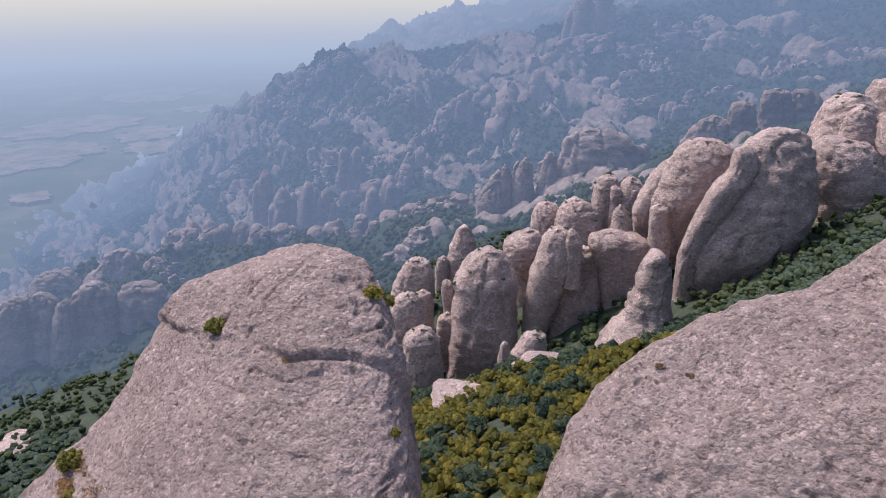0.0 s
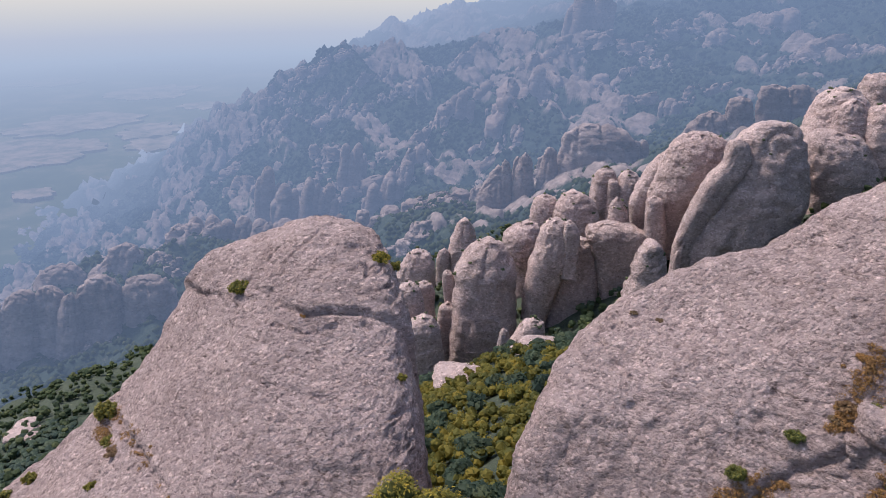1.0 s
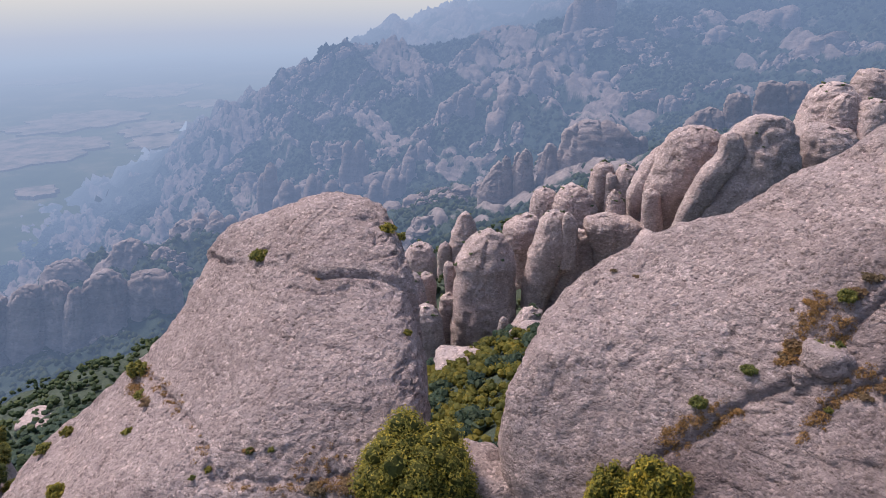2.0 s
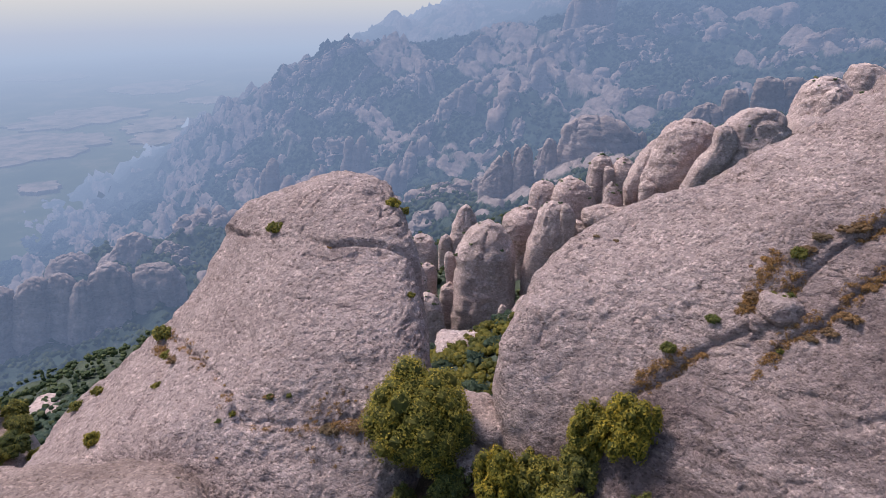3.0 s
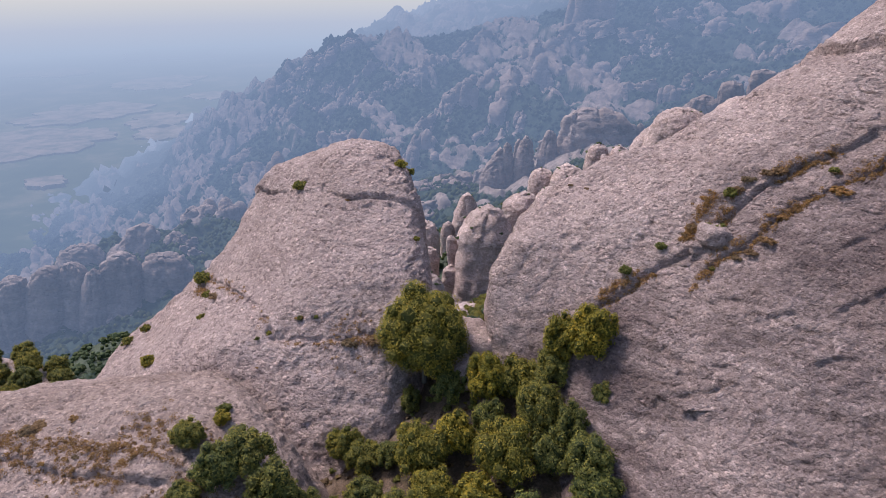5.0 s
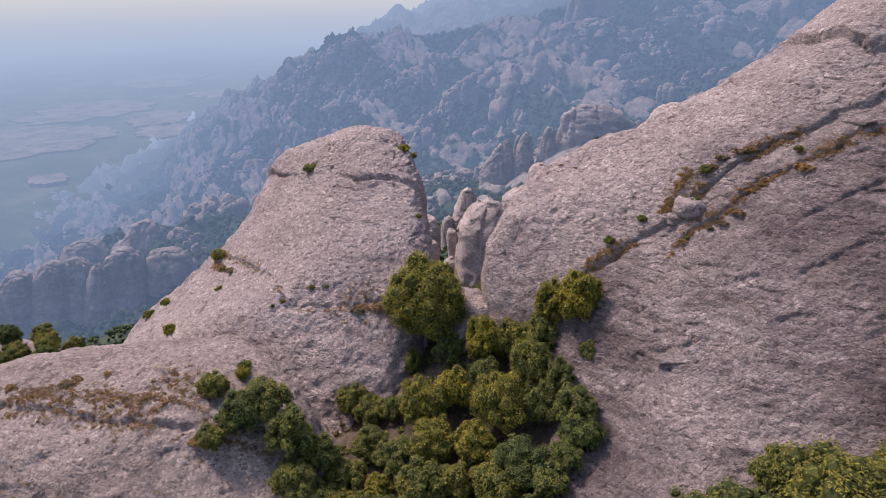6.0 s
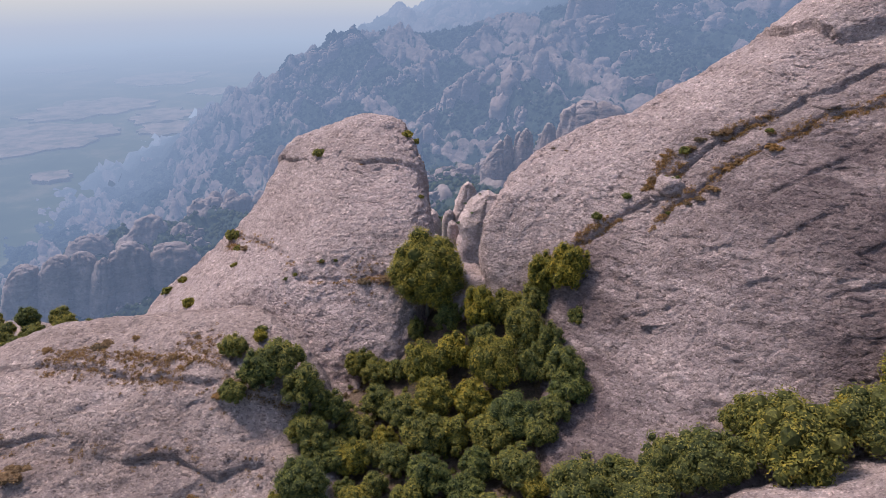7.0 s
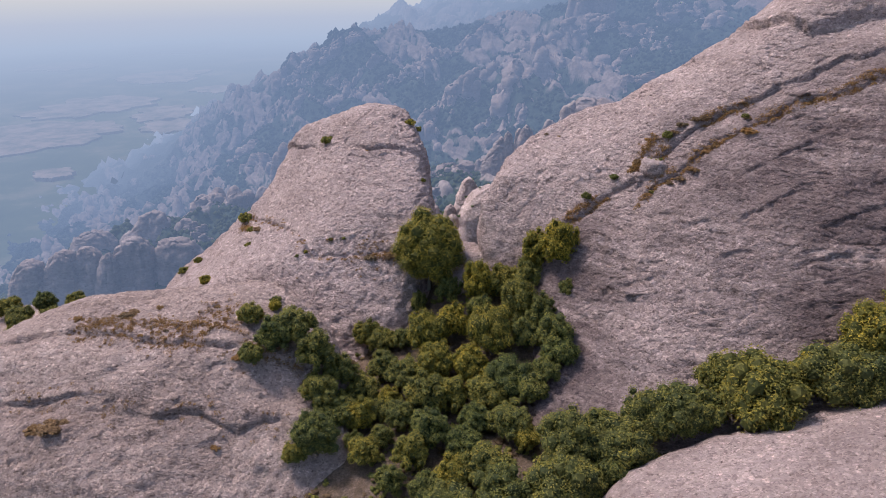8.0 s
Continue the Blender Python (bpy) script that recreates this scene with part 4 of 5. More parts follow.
def trunk_mesh(name, seed, width, tall):
    rng = np.random.default_rng(seed)
    vs, fs, base = [], [], 0
    stems = [[(0, 0, -0.6), (0.05, 0, tall * 0.2), (0.1, 0.1, tall * 0.45), (0.15, 0.1, tall * 0.75)]]
    for k in range(5):
        a = k * 1.26 + rng.uniform(0, 0.8)
        e = width * rng.uniform(0.25, 0.38)
        z0 = tall * rng.uniform(0.12, 0.3)
        stems.append([(0, 0, z0), (0.4 * e * math.cos(a), 0.4 * e * math.sin(a), z0 + 0.15 * tall), (e * math.cos(a), e * math.sin(a), z0 + 0.38 * tall)])
    for k, s in enumerate(stems):
        r = np.linspace(0.16 if k == 0 else 0.09, 0.03, len(s)) * width / 4
        v, f = limb(s, r)
        vs.append(v), fs.append(f + base)
        base += len(v)
    return mesh_of(name, np.concatenate(vs), np.concatenate(fs), [BARK])


def tree_kind(seed, width, tall, lobes, per, size, label, mat=None, low=0.45):
    top = new("holm_oak")
    tagged(top, label, "tree", "holm oaks among the rocks")
    part("trunk", trunk_mesh("trunk", seed, width, tall), top, "grey branching trunk")
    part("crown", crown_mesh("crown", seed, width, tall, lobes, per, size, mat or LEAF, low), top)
    return top


# the gully wood: x, y, crown width
GULLY_A = [(0.7, 27.3, 3.5), (4.6, 27.2, 4.2), (8.0, 25.9, 4.6), (12.0, 26.4, 4.0), (15.0, 24.7, 4.6), (15.6, 21.2, 2.2), (4.5, 25.9, 4.6), (8.0, 26.1, 3.9), (11.3, 25.3, 3.8),
           (4.8, 22.3, 3.8), (9.6, 21.4, 5.2), (12.2, 19.3, 3.6), (6.1, 17.2, 5.8), (10.3, 17.4, 4.3), (13.5, 15.3, 4.9), (14.0, 13.1, 4.2), (12.1, 11.0, 3.4), (1.1, 20.8, 4.5), (-1.9, 19.4, 5.2), (-3.7, 28.0, 2.4)]
GULLY_B = [(-5.3, 21.3, 2.7), (3.2, 13.9, 4.9), (-1.0, 14.6, 5.0), (7.8, 10.9, 5.5), (5.1, 9.4, 4.8), (10.2, 8.4, 4.0), (-4.5, 13.8, 4.3), (-2.2, 9.1, 4.8), (1.1, 9.5, 4.1), (3.7, 5.2, 3.9),
           (-1.3, 3.2, 4.5), (2.4, 1.5, 3.8), (7.4, 4.2, 4.5), (9.1, 2.1, 3.2), (4.7, -2.3, 4.9), (1.2, -3.0, 3.7), (-3.0, 0.3, 3.8), (-6.3, 10.9, 2.8), (-5.2, -2.8, 3.1), (-1.1, -4.2, 3.6)]
GULLY_C = [(-23.6, 16.2, 3.0), (-21.3, 19.2, 1.8), (-17.9, 14.4, 4.9), (-19.8, 12.2, 4.1), (-14.9, 12.3, 4.8), (-12.3, 12.5, 4.1), (-10.5, 23.8, 3.9), (-8.0, 22.1, 3.8), (-14.4, 9.1, 4.0),
           (-11.8, 8.9, 4.0), (-9.8, 12.4, 4.2), (-7.5, 16.1, 3.7), (-13.3, 7.8, 3.3), (-11.6, 6.8, 3.9), (-9.5, 7.0, 4.0), (-13.6, 2.6, 5.2), (-15.9, 1.5, 2.6), (-22.2, 10.6, 3.1), (-8.4, 1.6, 3.4), (-6.6, 3.4, 2.6), (-4.6, 6.4, 3.4), (-9.6, 4.0, 2.4), (-6.4, 15.2, 2.4), (-7.6, 8.6, 3.0)]
CLEFT = [(13.0, -0.2, 5.0), (17.0, 3.1, 3.2), (18.0, -1.5, 5.0), (21.6, 1.9, 4.5), (24.4, 1.8, 5.1), (27.3, 1.9, 3.9), (29.3, 5.4, 3.3), (32.3, 1.6, 7.2), (36.7, 3.5, 3.4), (38.9, 3.5, 4.0),
           (40.1, 1.9, 6.1), (43.3, 2.1, 5.5), (44.2, 3.7, 5.5), (12.0, -5.2, 5.4), (17.0, -3.4, 3.1), (49.0, 5.0, 5.6), (53.5, 5.5, 6.0), (58.0, 6.0, 5.6), (47.0, 2.2, 4.5), (6.0, -5.0, 4.5), (0.5, -7.0, 4.4)]
BENCH = [(-76, 80, 4.6), (-80, 84, 5.4), (-84, 78, 4.8), (-87, 86, 5.6), (-91, 80, 5.0), (-95, 88, 5.8), (-98, 79, 5.0), (-102, 86, 5.4), (-107, 80, 5.2), (-112, 87, 5.6), (-82, 90, 5.0), (-90, 93, 5.2), (-100, 95, 5.4), (-78, 75, 4.0), (-93, 72, 4.4), (-88, 81, 5.0), (-97, 84, 5.2), (-104, 90, 5.6), (-85, 94, 5.0), (-94, 98, 5.4), (-109, 94, 5.6), (-117, 82, 5.4), (-103, 75, 4.8), (-81, 79, 4.6), (-77, 86, 4.8)]
OAK_LABEL = "bushy holm oak with dark olive leaves growing in the rocky gully"
KINDS = [tree_kind(401 + k, 4.4, (4.2, 4.8, 3.9, 5.0, 4.4, 3.6)[k], 66, 88, 0.14, OAK_LABEL) for k in range(6)]
BROAD = [tree_kind(421 + k, 6.4, (5.6, 6.2, 5.2)[k], 130, 96, 0.135, OAK_LABEL) for k in range(3)]
ALL_TREES = GULLY_A + GULLY_B + GULLY_C + [(x, y - 0.8, w * 1.22) for x, y, w in CLEFT] + BENCH
for k, (x, y, w) in enumerate(ALL_TREES):
    kind, own = (BROAD[k % 3], 6.4) if w > 4.9 else (KINDS[(k * 5 + k // 4) % 6], 4.4)
    low = drop(x, y)
    if x < 17 and k < len(GULLY_A + GULLY_B):
        low -= min(1.5, max(0.0, low - float(height(x, y)) - 0.8))
    s = w / own * (1.0 if k < len(GULLY_A + GULLY_B + GULLY_C) else 1.06)
    copy_thing(kind, Matrix.LocRotScale((x, y, low - 0.25), Euler((0, 0, k * 2.4)), (s, s, s * (1.28 if k < len(GULLY_A) and y > 16 else 1.0))))
for kind in KINDS + BROAD:
    for o in list(kind.children):
        bpy.data.objects.remove(o)
    bpy.data.objects.remove(kind)
oak = tree_kind(431, 8.6, 11.0, 300, 180, 0.14, "large dense round holm oak standing against the spire's foot", low=0.8)
oak.matrix_basis = pose(-2.2, 30.8, drop(-1.0, 29.0) + 1.2)


def tuft_kind(seed, width, mat, label, cat, group):
    top = new("rock_shrub")
    tagged(top, label, cat, group)
    rng = np.random.default_rng(seed)
    st = [limb([(0, 0, -0.2), (0.1 * math.cos(a), 0.1 * math.sin(a), 0.2), (0.3 * math.cos(a), 0.3 * math.sin(a), 0.5)], [0.04, 0.03, 0.015], 5) for a in rng.uniform(0, 6.28, 4)]
    V = np.concatenate([s[0] for s in st])
    F = np.concatenate([s[1] + k * 15 for k, s in enumerate(st)])
    part("stem", mesh_of("stem", V, F, [BARK]), top)
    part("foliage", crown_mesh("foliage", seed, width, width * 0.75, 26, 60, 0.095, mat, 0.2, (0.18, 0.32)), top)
    return top


GREEN_TUFTS = [(-19.9, 55.0, 2.4), (-6.1, 55.9, 2.2), (-3.6, 44.8, 1.2), (-34.7, 53.7, 3.1), (-32.6, 49.2, 1.9), (-31.2, 42.9, 1.6), (-43.3, 52.2, 1.9), (-45.7, 50.8, 2.3), (-37.8, 39.9, 2.6), (-20.3, 34.3, 0.9), (-21.5, 33.7, 0.8), (-16.5, 34.5, 1.0), (-14.6, 34.3, 0.8), (-21.6, 21.1, 1.8),
               (29.2, 31.2, 1.9), (27.7, 28.9, 1.7), (26.6, 29.3, 1.2), (18.9, 29.2, 1.7), (38.1, 29.3, 1.2), (22.4, 29.7, 1.5), (26.4, 25.8, 0.8), (-4.9, 57.2, 1.8)]
DRY_TUFTS = [(-12.8, 49.6, 1.1), (26.8, 31.7, 1.4), (25.5, 30.1, 2.3), (30.0, 31.5, 1.8), (31.1, 31.9, 2.2), (32.8, 31.5, 2.4), (33.9, 31.4, 2.1), (36.5, 31.6, 1.8), (28.5, 25.7, 1.7), (29.8, 25.6, 2.0), (31.2, 25.7, 2.3), (33.1, 27.1, 2.1), (34.6, 27.4, 2.0), (38.0, 27.2, 3.0),
             (38.3, 29.2, 1.6), (38.4, 31.3, 1.2), (14.7, 40.9, 1.0), (16.3, 39.7, 0.9), (-21.2, 31.4, 0.6), (-23.3, 27.2, 0.6), (-30.2, 45.8, 2.3), (24.7, 29.6, 1.5), (25.0, 29.7, 1.2), (-16.5, 34.6, 1.7), (-7.5, 31.8, 3.1), (-10.5, 31.5, 2.5)]
SLAB_TUFTS = [(-40.1, 19.5, 3.2), (-40.4, 18.9, 2.4), (-47.0, 19.5, 1.6), (-36.6, 20.6, 1.6), (-30.4, 15.7, 1.3), (-28.9, 14.2, 1.2), (-36.9, 14.8, 1.2), (-29.1, 12.5, 0.9), (-27.9, 14.5, 1.0), (-26.7, 16.3, 1.5), (-28.8, 19.7, 1.2), (-33.8, 15.2, 1.0), (-43.5, 4.3, 4.4), (-45.6, 4.5, 3.0),
              (-24.8, 2.8, 1.6), (-23.9, 10.9, 2.1), (-32.0, 16.3, 0.9), (-21.5, 12.1, 1.0)]
tk = [tuft_kind(451 + k, 1.6, LEAF, "small dark green shrub rooted in a crack of the rock", "shrub", "green shrubs on the rock") for k in range(3)]
dk = [tuft_kind(461 + k, 1.6, GRASS, "dry yellow-brown tuft on a ledge of the rock", "tuft", "dry tufts on the ledges") for k in range(3)]
for kinds, places in ((tk, GREEN_TUFTS), (dk, DRY_TUFTS + SLAB_TUFTS)):
    for k, (x, y, w) in enumerate(places):
        s = w / 1.6 * (0.8 if kinds is tk else 0.7)
        low, flat = (0.22, 1.0) if kinds is tk else (0.16, 0.5)
        copy_thing(kinds[k % 3], Matrix.LocRotScale((x, y, drop(x, y) - low * w), Euler((0, 0, k * 1.9)), (s, s, s * flat)))
for kind in tk + dk:
    for o in list(kind.children):
        bpy.data.objects.remove(o)
    bpy.data.objects.remove(kind)


# ---- low scrub on the gully floor ----
rng = np.random.default_rng(91)
low_places, low_sizes = [], []
for x, y in zip(rng.uniform(-17, 19, 1500), rng.uniform(-14, 30, 1500)):
    z = drop(x, y)
    if z < float(height(x, y)) + 0.6 and float(vnoise(x / 3, y / 3, 0, 19)) > -0.35:
        low_places.append((x, y, z + 0.05)), low_sizes.append(rng.uniform(0.25, 0.8))
GULLY_FLOOR = (np.array(low_places), np.array(low_sizes))


# ---- grass in the cracks ----
def crack_grass(name, lines, spread, label, seed):
    """Low dry grass and moss strewn along the ledges, in broken strips."""
    rng = np.random.default_rng(seed)
    cen, rad = [], []
    for line, step in lines:
        for (ax, ay), (bx, by) in zip(line, line[1:]):
            for k in range(int(math.hypot(bx - ax, by - ay) / step) + 1):
                f = rng.random()
                x, y = ax + f * (bx - ax) + rng.normal(0, spread), ay + f * (by - ay) + rng.normal(0, spread)
                if float(vnoise(x / 2.5, y / 2.5, 0, seed)) > -0.35:
                    cen.append((x, y, drop(x, y) + 0.03))
                    rad.append(rng.uniform(0.12, 0.36))
    cen, rad = np.array(cen), np.array(rad)
    v, f = leaf_cloud(rng, cen, rad, 34, 0.085, 0.5)
    return tagged(new(name, mesh_of(name, v, f, [GRASS], smooth_faces=False)), label, "grass", kind="stuff")


crack_grass("ledge_grass", [(DOME_CRACK[1:8], 0.05), (DOME_CRACK_LOW, 0.06), (SPIRE_CRACK, 0.35), ([(24, 28.6), (27.5, 31.5)], 0.03), ([(-35, 52.5), (-32, 48.5)], 0.06)], 0.35, "dry brown grass and moss along the rock ledges", 33)
crack_grass("slab_grass", [(SLAB_LEDGE[1:], 0.10), ([(-46, 18.5), (-24, 14)], 0.06), (SLAB_FOLD[1:], 0.5), ([(-30, 19.5), (-20, 15)], 0.08), ([(-12, 32.5), (-5, 31)], 0.08)], 0.9, "sparse dry tufts dotted over the slab", 34)


# ---- woods ----
def scattered(name, places, sizes, base, mats, label, category, squash=(1, 1, 0.9), seed=0, jitter=0.2, soft=False):
    """Many clumps joined into one mesh."""
    rng = np.random.default_rng(seed)
    v, f = base
    n = len(places)
    a = rng.uniform(0, 6.283, n)
    w = v[None] * (1 + jitter * rng.normal(size=(n, len(v), 1)))
    x = w[..., 0] * np.cos(a)[:, None] - w[..., 1] * np.sin(a)[:, None]
    y = w[..., 0] * np.sin(a)[:, None] + w[..., 1] * np.cos(a)[:, None]
    V = np.stack([x * squash[0], y * squash[1], w[..., 2] * squash[2]], -1) * np.asarray(sizes)[:, None, None] + np.asarray(places)[:, None]
    F = f[None] + (np.arange(n) * len(v))[:, None, None]
    return tagged(new(name, mesh_of(name, V.reshape(-1, 3), F.reshape(-1, f.shape[1]), mats, smooth_faces=soft)), label, category, kind="stuff")


def lobed(seed, count, leaves=0):
    """A shrub shape of several small round lobes, with loose leaves on top."""
    rng = np.random.default_rng(seed)
    vs, fs, base = [], [], 0
    cen = []
    for k in range(count):
        d = rng.normal(size=3)
        d /= np.linalg.norm(d)
        d[2] = abs(d[2])
        c = d * rng.uniform(0.35, 0.7) * np.array([1, 1, 0.9])
        cen.append(c)
        vs.append(ICO0[0] * rng.uniform(0.30, 0.46) + c), fs.append(ICO0[1] + base)
        base += 12
    if leaves:
        q, qf = leaf_cloud(rng, np.array(cen), np.full(count, 0.42), leaves, 0.10)
        vs.append(q), fs.append(qf + base)
    return np.concatenate(vs), np.concatenate(fs)


def wood_places(rng, n, y0, y1, half, clear=0.30, rough=1.0):
    """Random places in a fan of ground, thinned on rocky patches."""
    y = np.sqrt(rng.uniform((y0 + 60) ** 2, (y1 + 60) ** 2, n)) - 60
    x = np.tan(np.radians(rng.uniform(-half, half, n))) * (y + 60)
    keep = fbm(x / 40, y / 40, 7.7, 4, 55) < clear
    x, y = x[keep], y[keep]
    return np.stack([x, y, height(x, y, rough)], -1)


dry = np.arange(len(GULLY_FLOOR[0])) % 5 < 2
scattered("gully_scrub", GULLY_FLOOR[0][~dry], GULLY_FLOOR[1][~dry], lobed(28, 5, 26), [LEAF], "low green scrub covering the gully floor under the oaks", "shrub", seed=62, jitter=0.08)
scattered("gully_grass", GULLY_FLOOR[0][dry], GULLY_FLOOR[1][dry], lobed(29, 4, 30), [GRASS], "dry reddish grass covering bare patches of the gully floor", "grass", (1, 1, 0.5), seed=63, jitter=0.08)
rng = np.random.default_rng(5)
p = wood_places(rng, 3900, 44, 190, 27, 0.5)
p = p[(p[:, 0] < 62) & (p[:, 0] > -26) & ((p[:, 1] > 66) | ((p[:, 0] > -2) & (p[:, 0] < 14)))]
p[:, 2] += 0.9
scattered("slope_wood", p, rng.uniform(1.5, 2.9, len(p)), lobed(8, 4, 18), [LEAF_MID], "dense olive and yellow-green scrub oak on the col", "wood", seed=6, jitter=0.08)
p = p[rng.random(len(p)) < 0.06] + np.array([0, 0, 0.8])
scattered("slope_oaks", p, rng.uniform(2.6, 3.8, len(p)), lobed(18, 12, 26), [LEAF_FAR], "darker holm oaks standing among the yellow scrub", "wood", seed=61, jitter=0.08)
p = wood_places(rng, 4400, 185, 430, 38, 0.9)
p[:, 2] += 1.2
scattered("valley_wood", p, rng.uniform(2.6, 4.4, len(p)), lobed(9, 2, 4), [LEAF_FAR], "dark green holm oak wood filling the ravines between towers", "wood", (1, 1, 0.8), seed=7, jitter=0.08)
x, y = np.concatenate([rng.uniform(-190, -28, 5200), rng.uniform(56, 135, 2200)]), np.concatenate([rng.uniform(60, 262, 5200), rng.uniform(110, 215, 2200)])
p = np.stack([x, y, height(x, y) + 0.9], -1)[fbm(x / 40, y / 40, 7.7, 4, 55) < 0.45]
scattered("ravine_wood", p, np.where(p[:, 0] < 0, 1.35, 1.0) * rng.uniform(1.7, 3.4, len(p)), lobed(19, 2, 9), [LEAF_RAVINE], "dense dark green holm oaks on the ravine's flank", "wood", (1, 1, 0.85), seed=71, jitter=0.06)
for k, (x, y, r) in enumerate(((3, 152, 6), (7, 149, 4), (25, 160, 6), (21, 158, 4), (-188, 252, 6), (-181, 248, 4), (-196, 268, 5), (-150, 190, 6), (-16, 300, 6))):
    boulder("outcrop", x, y, float(height(x, y)) + 0.12 * r, r, 350 + k, "pale bare rock showing through the wood", 0.42, group="pale outcrops in the wood", mat=ROCK_MID)

def scrub_on(obs, per, seed):
    """Small shrubs on the heads and ledges of the towers."""
    rng = np.random.default_rng(seed)
    pts, sz = [], []
    for ob in obs:
        me = ob.data
        co = np.empty(len(me.vertices) * 3, np.float32)
        nr = np.empty(len(me.vertices) * 3, np.float32)
        me.vertices.foreach_get("co", co), me.vertices.foreach_get("normal", nr)
        co, nr = co.reshape(-1, 3), nr.reshape(-1, 3)
        ok = np.flatnonzero((np.abs(nr[:, 2]) > 0.35) & (np.abs(nr[:, 2]) < 0.95))
        for k in rng.choice(ok, min(per, len(ok)), replace=False):
            pts.append(co[k]), sz.append(rng.uniform(0.35, 1.3) ** 1.3)
    return np.array(pts), np.array(sz)


p, sz = scrub_on([o for o in scene.objects if o.name.startswith("rock_tower")], 9, 15)
scattered("tower_scrub", p, sz, lobed(12, 6, 8), [LEAF_RAVINE], "small dark shrubs on heads and ledges of the towers", "shrub", seed=16, jitter=0.1)

bpy.context.view_layer.update()
_deps = bpy.context.evaluated_depsgraph_get()
rng = np.random.default_rng(77)
pts = []
for x, y in zip(rng.uniform(-30, 185, 2600), rng.uniform(205, 330, 2600)):
    hit, place, normal, _, _, _ = scene.ray_cast(_deps, (x, y, 300), (0, 0, -1))
    if hit and normal.z > 0.3:
        around = [drop(x + 7 * math.cos(a), y + 7 * math.sin(a)) for a in (0.3, 1.56, 2.8, 4.1, 5.4)]
        if place.z < np.mean(around) - 1.2 and place.z > float(height(x, y)) + 1.0:
            pts.append(tuple(place))
pts = np.array(pts)
scattered("cleft_wood", pts, rng.uniform(1.0, 2.6, len(pts)), lobed(13, 7, 14), [LEAF_RAVINE], "dark green shrubs filling clefts between the towers", "shrub", seed=17, jitter=0.1)

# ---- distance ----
# colour of the haze painted on plain, fields and hermitage
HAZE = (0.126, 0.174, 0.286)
ROCK_R2 = rock_material("ridge_rock", (0.40, 0.315, 0.295), (0.29, 0.23, 0.22), 3.0, 0.7, 0.5, 5.0, contrast=0.35)
ROCK_R3 = rock_material("far_ridge_rock", (0.42, 0.32, 0.29), (0.30, 0.23, 0.215), 3.0, 0.7, 0.5, 9.0, contrast=0.3)
LEAF_R2 = leaf_material("ridge_wood_leaves", (0.020, 0.038, 0.030), (0.030, 0.050, 0.035), (0.05, 0.068, 0.040), 0.015)
LEAF_R3 = leaf_material("far_ridge_wood_leaves", (0.020, 0.038, 0.030), (0.030, 0.050, 0.035), (0.05, 0.065, 0.040), 0.008)


def slope_material(name, far, light, dark):
    """Wooded slope with bare rock where the heads stand out."""
    mat, nodes, links, bsdf = material(name, 0.95)
    n = noise_node(nodes, links, 0.03, 8, 0.7)
    wood = ramp(nodes, links, n, [(0.35, (0.022, 0.038, 0.03)), (0.58, (0.042, 0.058, 0.04)), (0.70, (0.17, 0.145, 0.12))])
    k = noise_node(nodes, links, 0.10 / far, 8, 0.72)
    rock = ramp(nodes, links, k, [(0.30, dark), (0.62, light)])
    strata = noise_node(nodes, links, 1.0, 4, 0.6, (0.02, 0.02, 0.25 / far))
    rock = blend(nodes, links, ramp(nodes, links, strata, [(0.40, (0.5, 0.5, 0.5)), (0.58, (0, 0, 0))]), rock, blend(nodes, links, 1.0, rock, (0.6, 0.58, 0.58), "MULTIPLY"))
    bare = nodes.new("ShaderNodeAttribute")
    bare.attribute_name = "bare"
    edge = nodes.new("ShaderNodeMath")
    edge.operation = "MULTIPLY_ADD"
    links.new(k, edge.inputs[0])
    edge.inputs[1].default_value = 0.5
    links.new(bare.outputs["Fac"], edge.inputs[2])
    links.new(blend(nodes, links, ramp(nodes, links, edge.outputs[0], [(0.40, (0, 0, 0)), (0.62, (1, 1, 1))]), wood, rock), bsdf.inputs["Base Color"])
    bp = nodes.new("ShaderNodeBump")
    bp.inputs["Strength"].default_value, bp.inputs["Distance"].default_value = 0.8, 5.0 * far
    links.new(k, bp.inputs["Height"])
    links.new(bp.outputs[0], bsdf.inputs["Normal"])
    return mat


SLOPE_R2 = slope_material("ridge_slope", 1.0, (0.35, 0.275, 0.255), (0.20, 0.160, 0.150))
SLOPE_R3 = slope_material("far_ridge_slope", 1.6, (0.36, 0.275, 0.25), (0.18, 0.14, 0.13))
SLOPE_R4 = slope_material("skyline_slope", 2.5, (0.32, 0.26, 0.24), (0.18, 0.15, 0.14))
# every distant rock, leaf and slope material carries haze painted as emission
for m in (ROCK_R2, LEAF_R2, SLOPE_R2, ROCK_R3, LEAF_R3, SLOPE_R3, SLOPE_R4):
    haze_by_depth(m)


def relief_ridge(x, y):
    more, rock = heads(x, y, 34, 17, 9, 171, 0.12)
    k = smooth(430, 500, np.asarray(y, float))
    return more * k, rock * k


def relief_massif(x, y):
    more, rock = heads(x, y, 62, 18, 15, 172, 0.02 + 0.18 * smooth(100, 450, np.asarray(x, float)))
    k = smooth(845, 900, np.asarray(y, float))
    return more * k, rock * k


def relief_skyline(x, y):
    return heads(x, y, 90, 46, 28, 173, 0.05)


